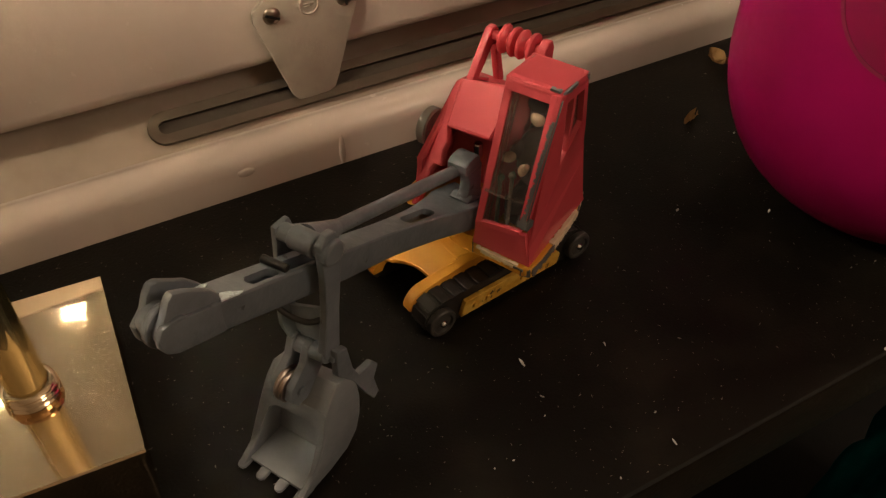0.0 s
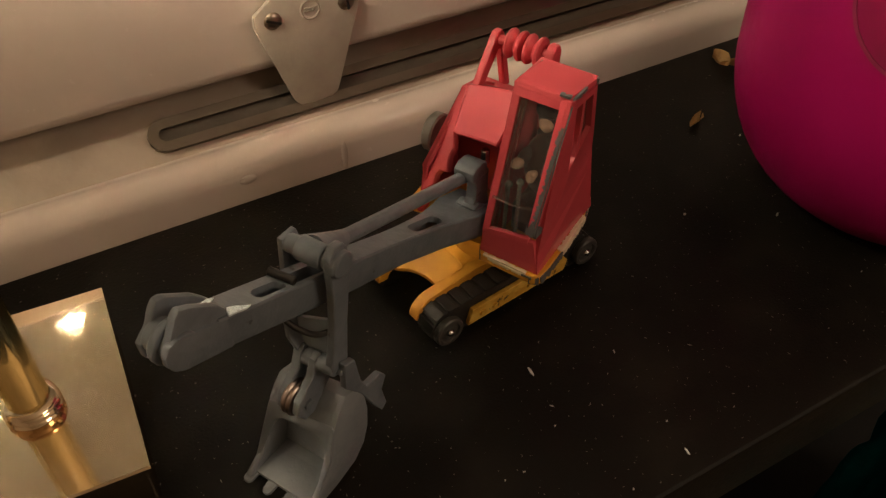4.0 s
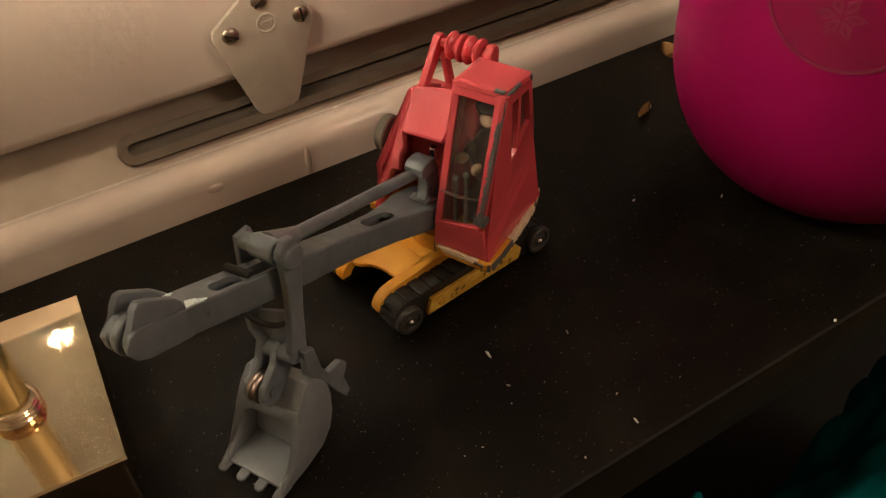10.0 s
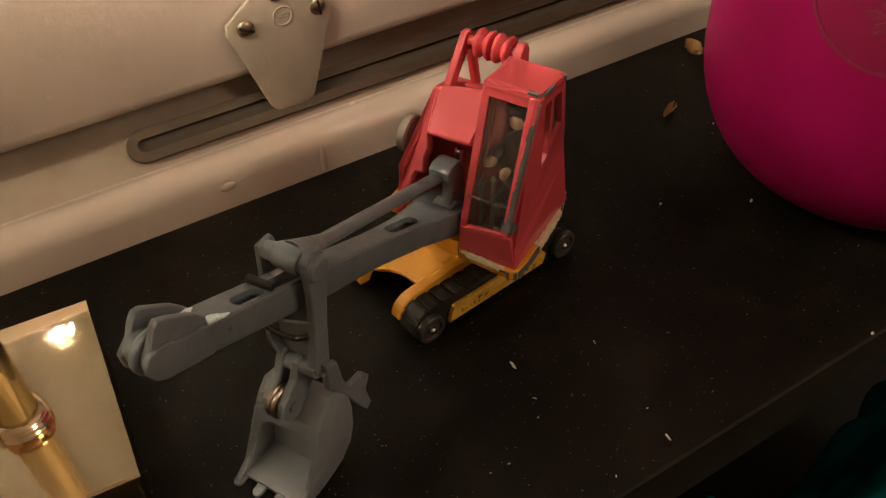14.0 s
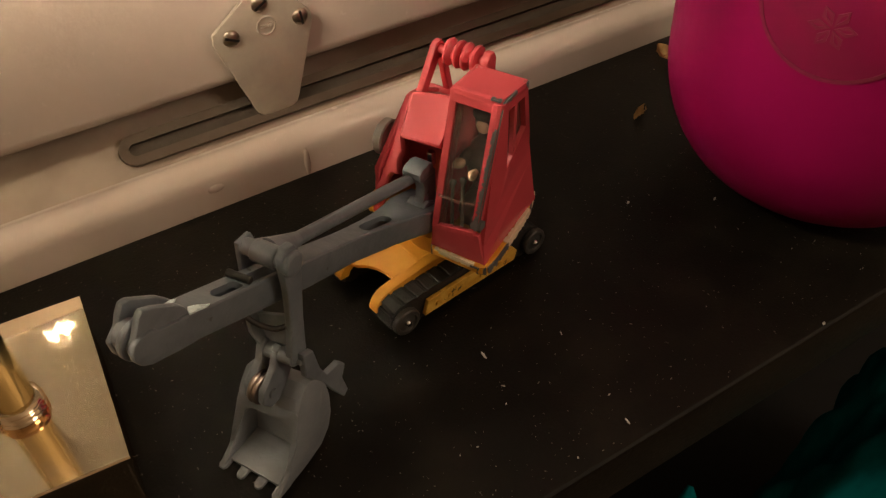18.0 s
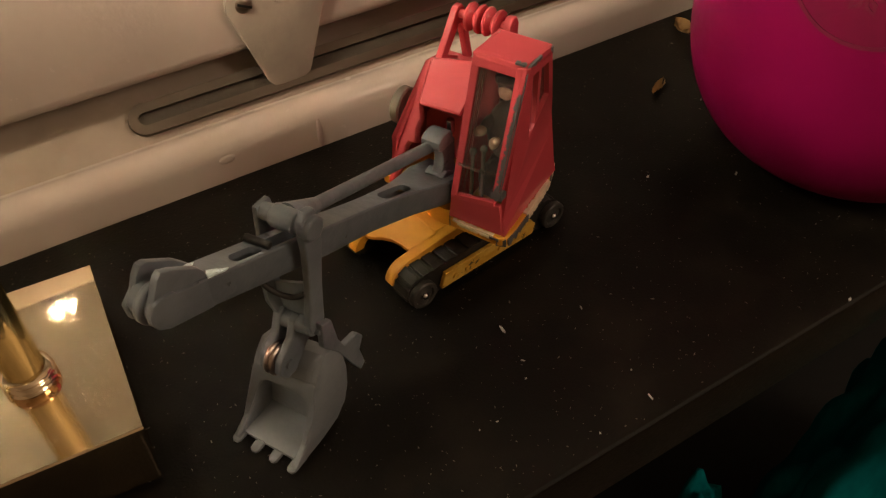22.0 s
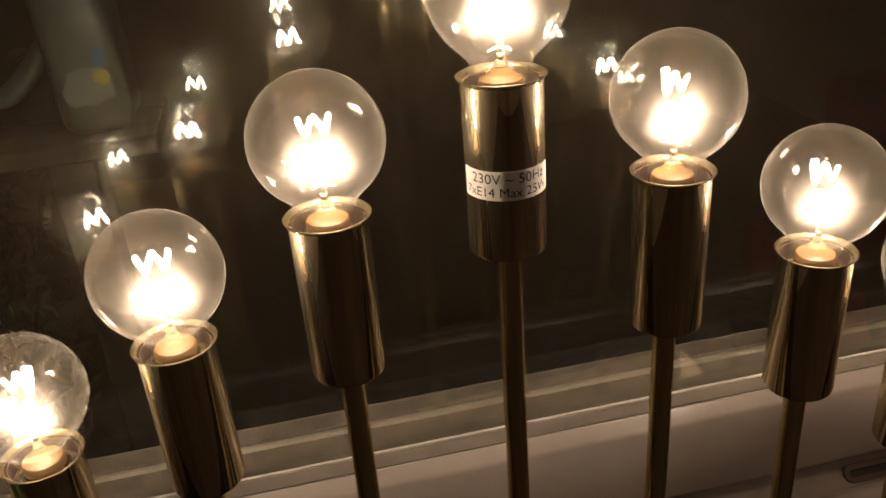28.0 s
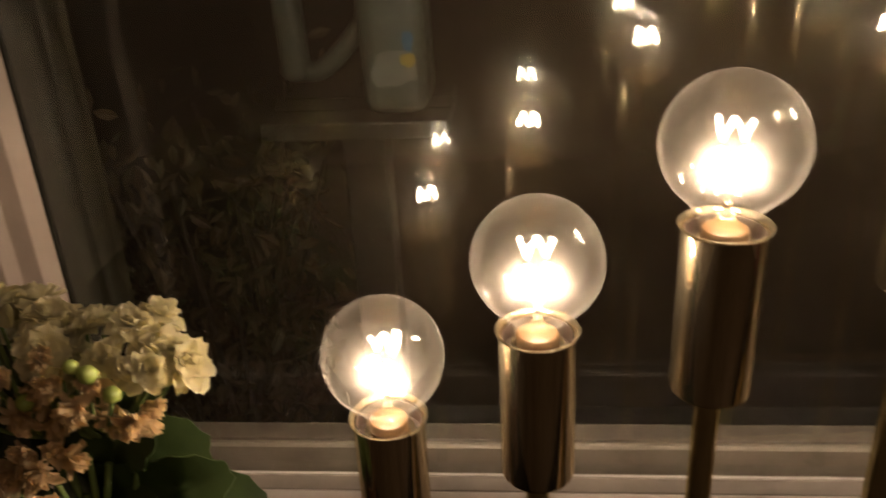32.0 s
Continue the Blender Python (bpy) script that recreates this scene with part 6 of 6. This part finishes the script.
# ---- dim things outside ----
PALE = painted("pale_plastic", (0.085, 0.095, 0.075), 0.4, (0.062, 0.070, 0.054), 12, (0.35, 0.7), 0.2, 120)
YPRINT = painted("yellow_print", (0.40, 0.29, 0.03), 0.5)
BPRINT = painted("blue_print", (0.03, 0.12, 0.22), 0.5)
OAK = painted("weathered_wood", (0.008, 0.007, 0.005), 0.85, (0.006, 0.005, 0.004), 20)
stand = thing("plant_stand", pose(-0.30, 0.61, -1.4), "dark weathered wooden stand outside the window", "stand")
for i in range(3):
    part("plank", box(bmesh.new(), (-0.10, -0.075 + 0.051 * i, 1.510), (0.10, -0.027 + 0.051 * i, 1.530), 0.003), OAK, stand)
part("post", box(bmesh.new(), (-0.025, -0.025, 0), (0.025, 0.025, 1.510), 0.003), OAK, stand)
can = thing("plastic_jug", pose(-0.275, 0.60, 0.1301), "pale plastic jug with a wide handle and yellow and blue print", "jug")


def soft_box(name, lo, hi, r, mat, label="", lean=0.0):
    bm = box(bmesh.new(), lo, hi, r, 4)
    bm.transform(Matrix(((1, 0, lean, 0), (0, 1, 0, 0), (0, 0, 1, 0), (0, 0, 0, 1))))
    return part(name, bm, mat, can, label, 60)


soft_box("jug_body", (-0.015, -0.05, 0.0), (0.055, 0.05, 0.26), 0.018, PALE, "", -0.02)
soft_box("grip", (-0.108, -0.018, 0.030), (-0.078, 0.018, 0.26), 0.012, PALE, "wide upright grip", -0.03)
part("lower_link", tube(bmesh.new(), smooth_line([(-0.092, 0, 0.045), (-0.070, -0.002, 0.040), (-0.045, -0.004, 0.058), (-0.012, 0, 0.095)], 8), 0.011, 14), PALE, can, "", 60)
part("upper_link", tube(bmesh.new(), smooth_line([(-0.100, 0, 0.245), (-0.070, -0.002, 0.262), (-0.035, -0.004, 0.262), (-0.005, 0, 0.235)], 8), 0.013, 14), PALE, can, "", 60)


def printed(name, mat, cx, cz, rx, rz, seed):
    """A flat printed blot on the front of the jug."""
    r = random.Random(seed)
    pts = []
    for i in range(14):
        a = 2 * math.pi * i / 14
        k = r.uniform(0.7, 1.15)
        pts.append((cx + rx * k * math.cos(a), cz + rz * k * math.sin(a)))
    return part(name, prism(bmesh.new(), pts, Matrix(((1, 0, 0, 0), (0, 0, -1, -0.0502), (0, 1, 0, 0), (0, 0, 0, 1))), 0.0006), mat, can)


printed("white_print", painted("white_print", (0.20, 0.205, 0.17), 0.5), 0.020, 0.050, 0.026, 0.022, 11)
printed("yellow_print", YPRINT, 0.037, 0.060, 0.009, 0.009, 4).location.y = -0.0004
printed("blue_print", BPRINT, 0.036, 0.080, 0.006, 0.012, 6)

bush = thing("bush", pose(-0.62, 0.86, -1.4), "dark brownish garden bush outside the window", "bush")
BLEAF = painted("autumn_leaf", (0.10, 0.060, 0.026), 0.6, (0.050, 0.048, 0.016), 14, (0.35, 0.65), 0.3, 200)
BARK = painted("bark", (0.06, 0.045, 0.03), 0.9)
brnd = random.Random(9)
tips = []
bm = tube(bmesh.new(), smooth_line([(0, 0, 0), (0.02, 0.01, 0.4), (-0.01, 0.02, 0.8)], 5), 0.02, 8, None)
part("trunk", bm, BARK, bush, "", 60)
for i in range(26):
    a = 2.4 * i
    end = Vector((math.cos(a) * brnd.uniform(0.08, 0.30), math.sin(a) * brnd.uniform(0.05, 0.22), brnd.uniform(1.05, 1.52)))
    start = Vector((0, 0.01, brnd.uniform(0.4, 0.8)))
    line = smooth_line([start, start.lerp(end, 0.5) + Vector((brnd.gauss(0, 0.03), brnd.gauss(0, 0.03), 0.03)), end], 4)
    part("branch", tube(bmesh.new(), line, 0.006, 6, [0.008 - 0.0006 * k for k in range(len(line))]), BARK, bush, "", 60)
    tips += line[3:]
bm = bmesh.new()
for i in range(1500):
    p = brnd.choice(tips) + Vector((brnd.gauss(0, 0.045), brnd.gauss(0, 0.04), brnd.gauss(0, 0.045)))
    q = Matrix.Translation(p) @ Euler((brnd.uniform(0, 6.3), brnd.uniform(0, 6.3), brnd.uniform(0, 6.3))).to_matrix().to_4x4()
    s = brnd.uniform(0.012, 0.024)
    v = [bm.verts.new(q @ Vector((x * s, y * s, z * s))) for x, y, z in ((-1, 0, 0), (-0.3, -0.42, 0.1), (0.5, -0.36, 0.12), (1, 0, -0.1), (0.5, 0.36, 0.12), (-0.3, 0.42, 0.1))]
    bm.faces.new((v[0], v[1], v[2], v[3]))
    bm.faces.new((v[0], v[3], v[4], v[5]))
foliage = part("foliage", bm, BLEAF, bush, "brownish dry foliage")
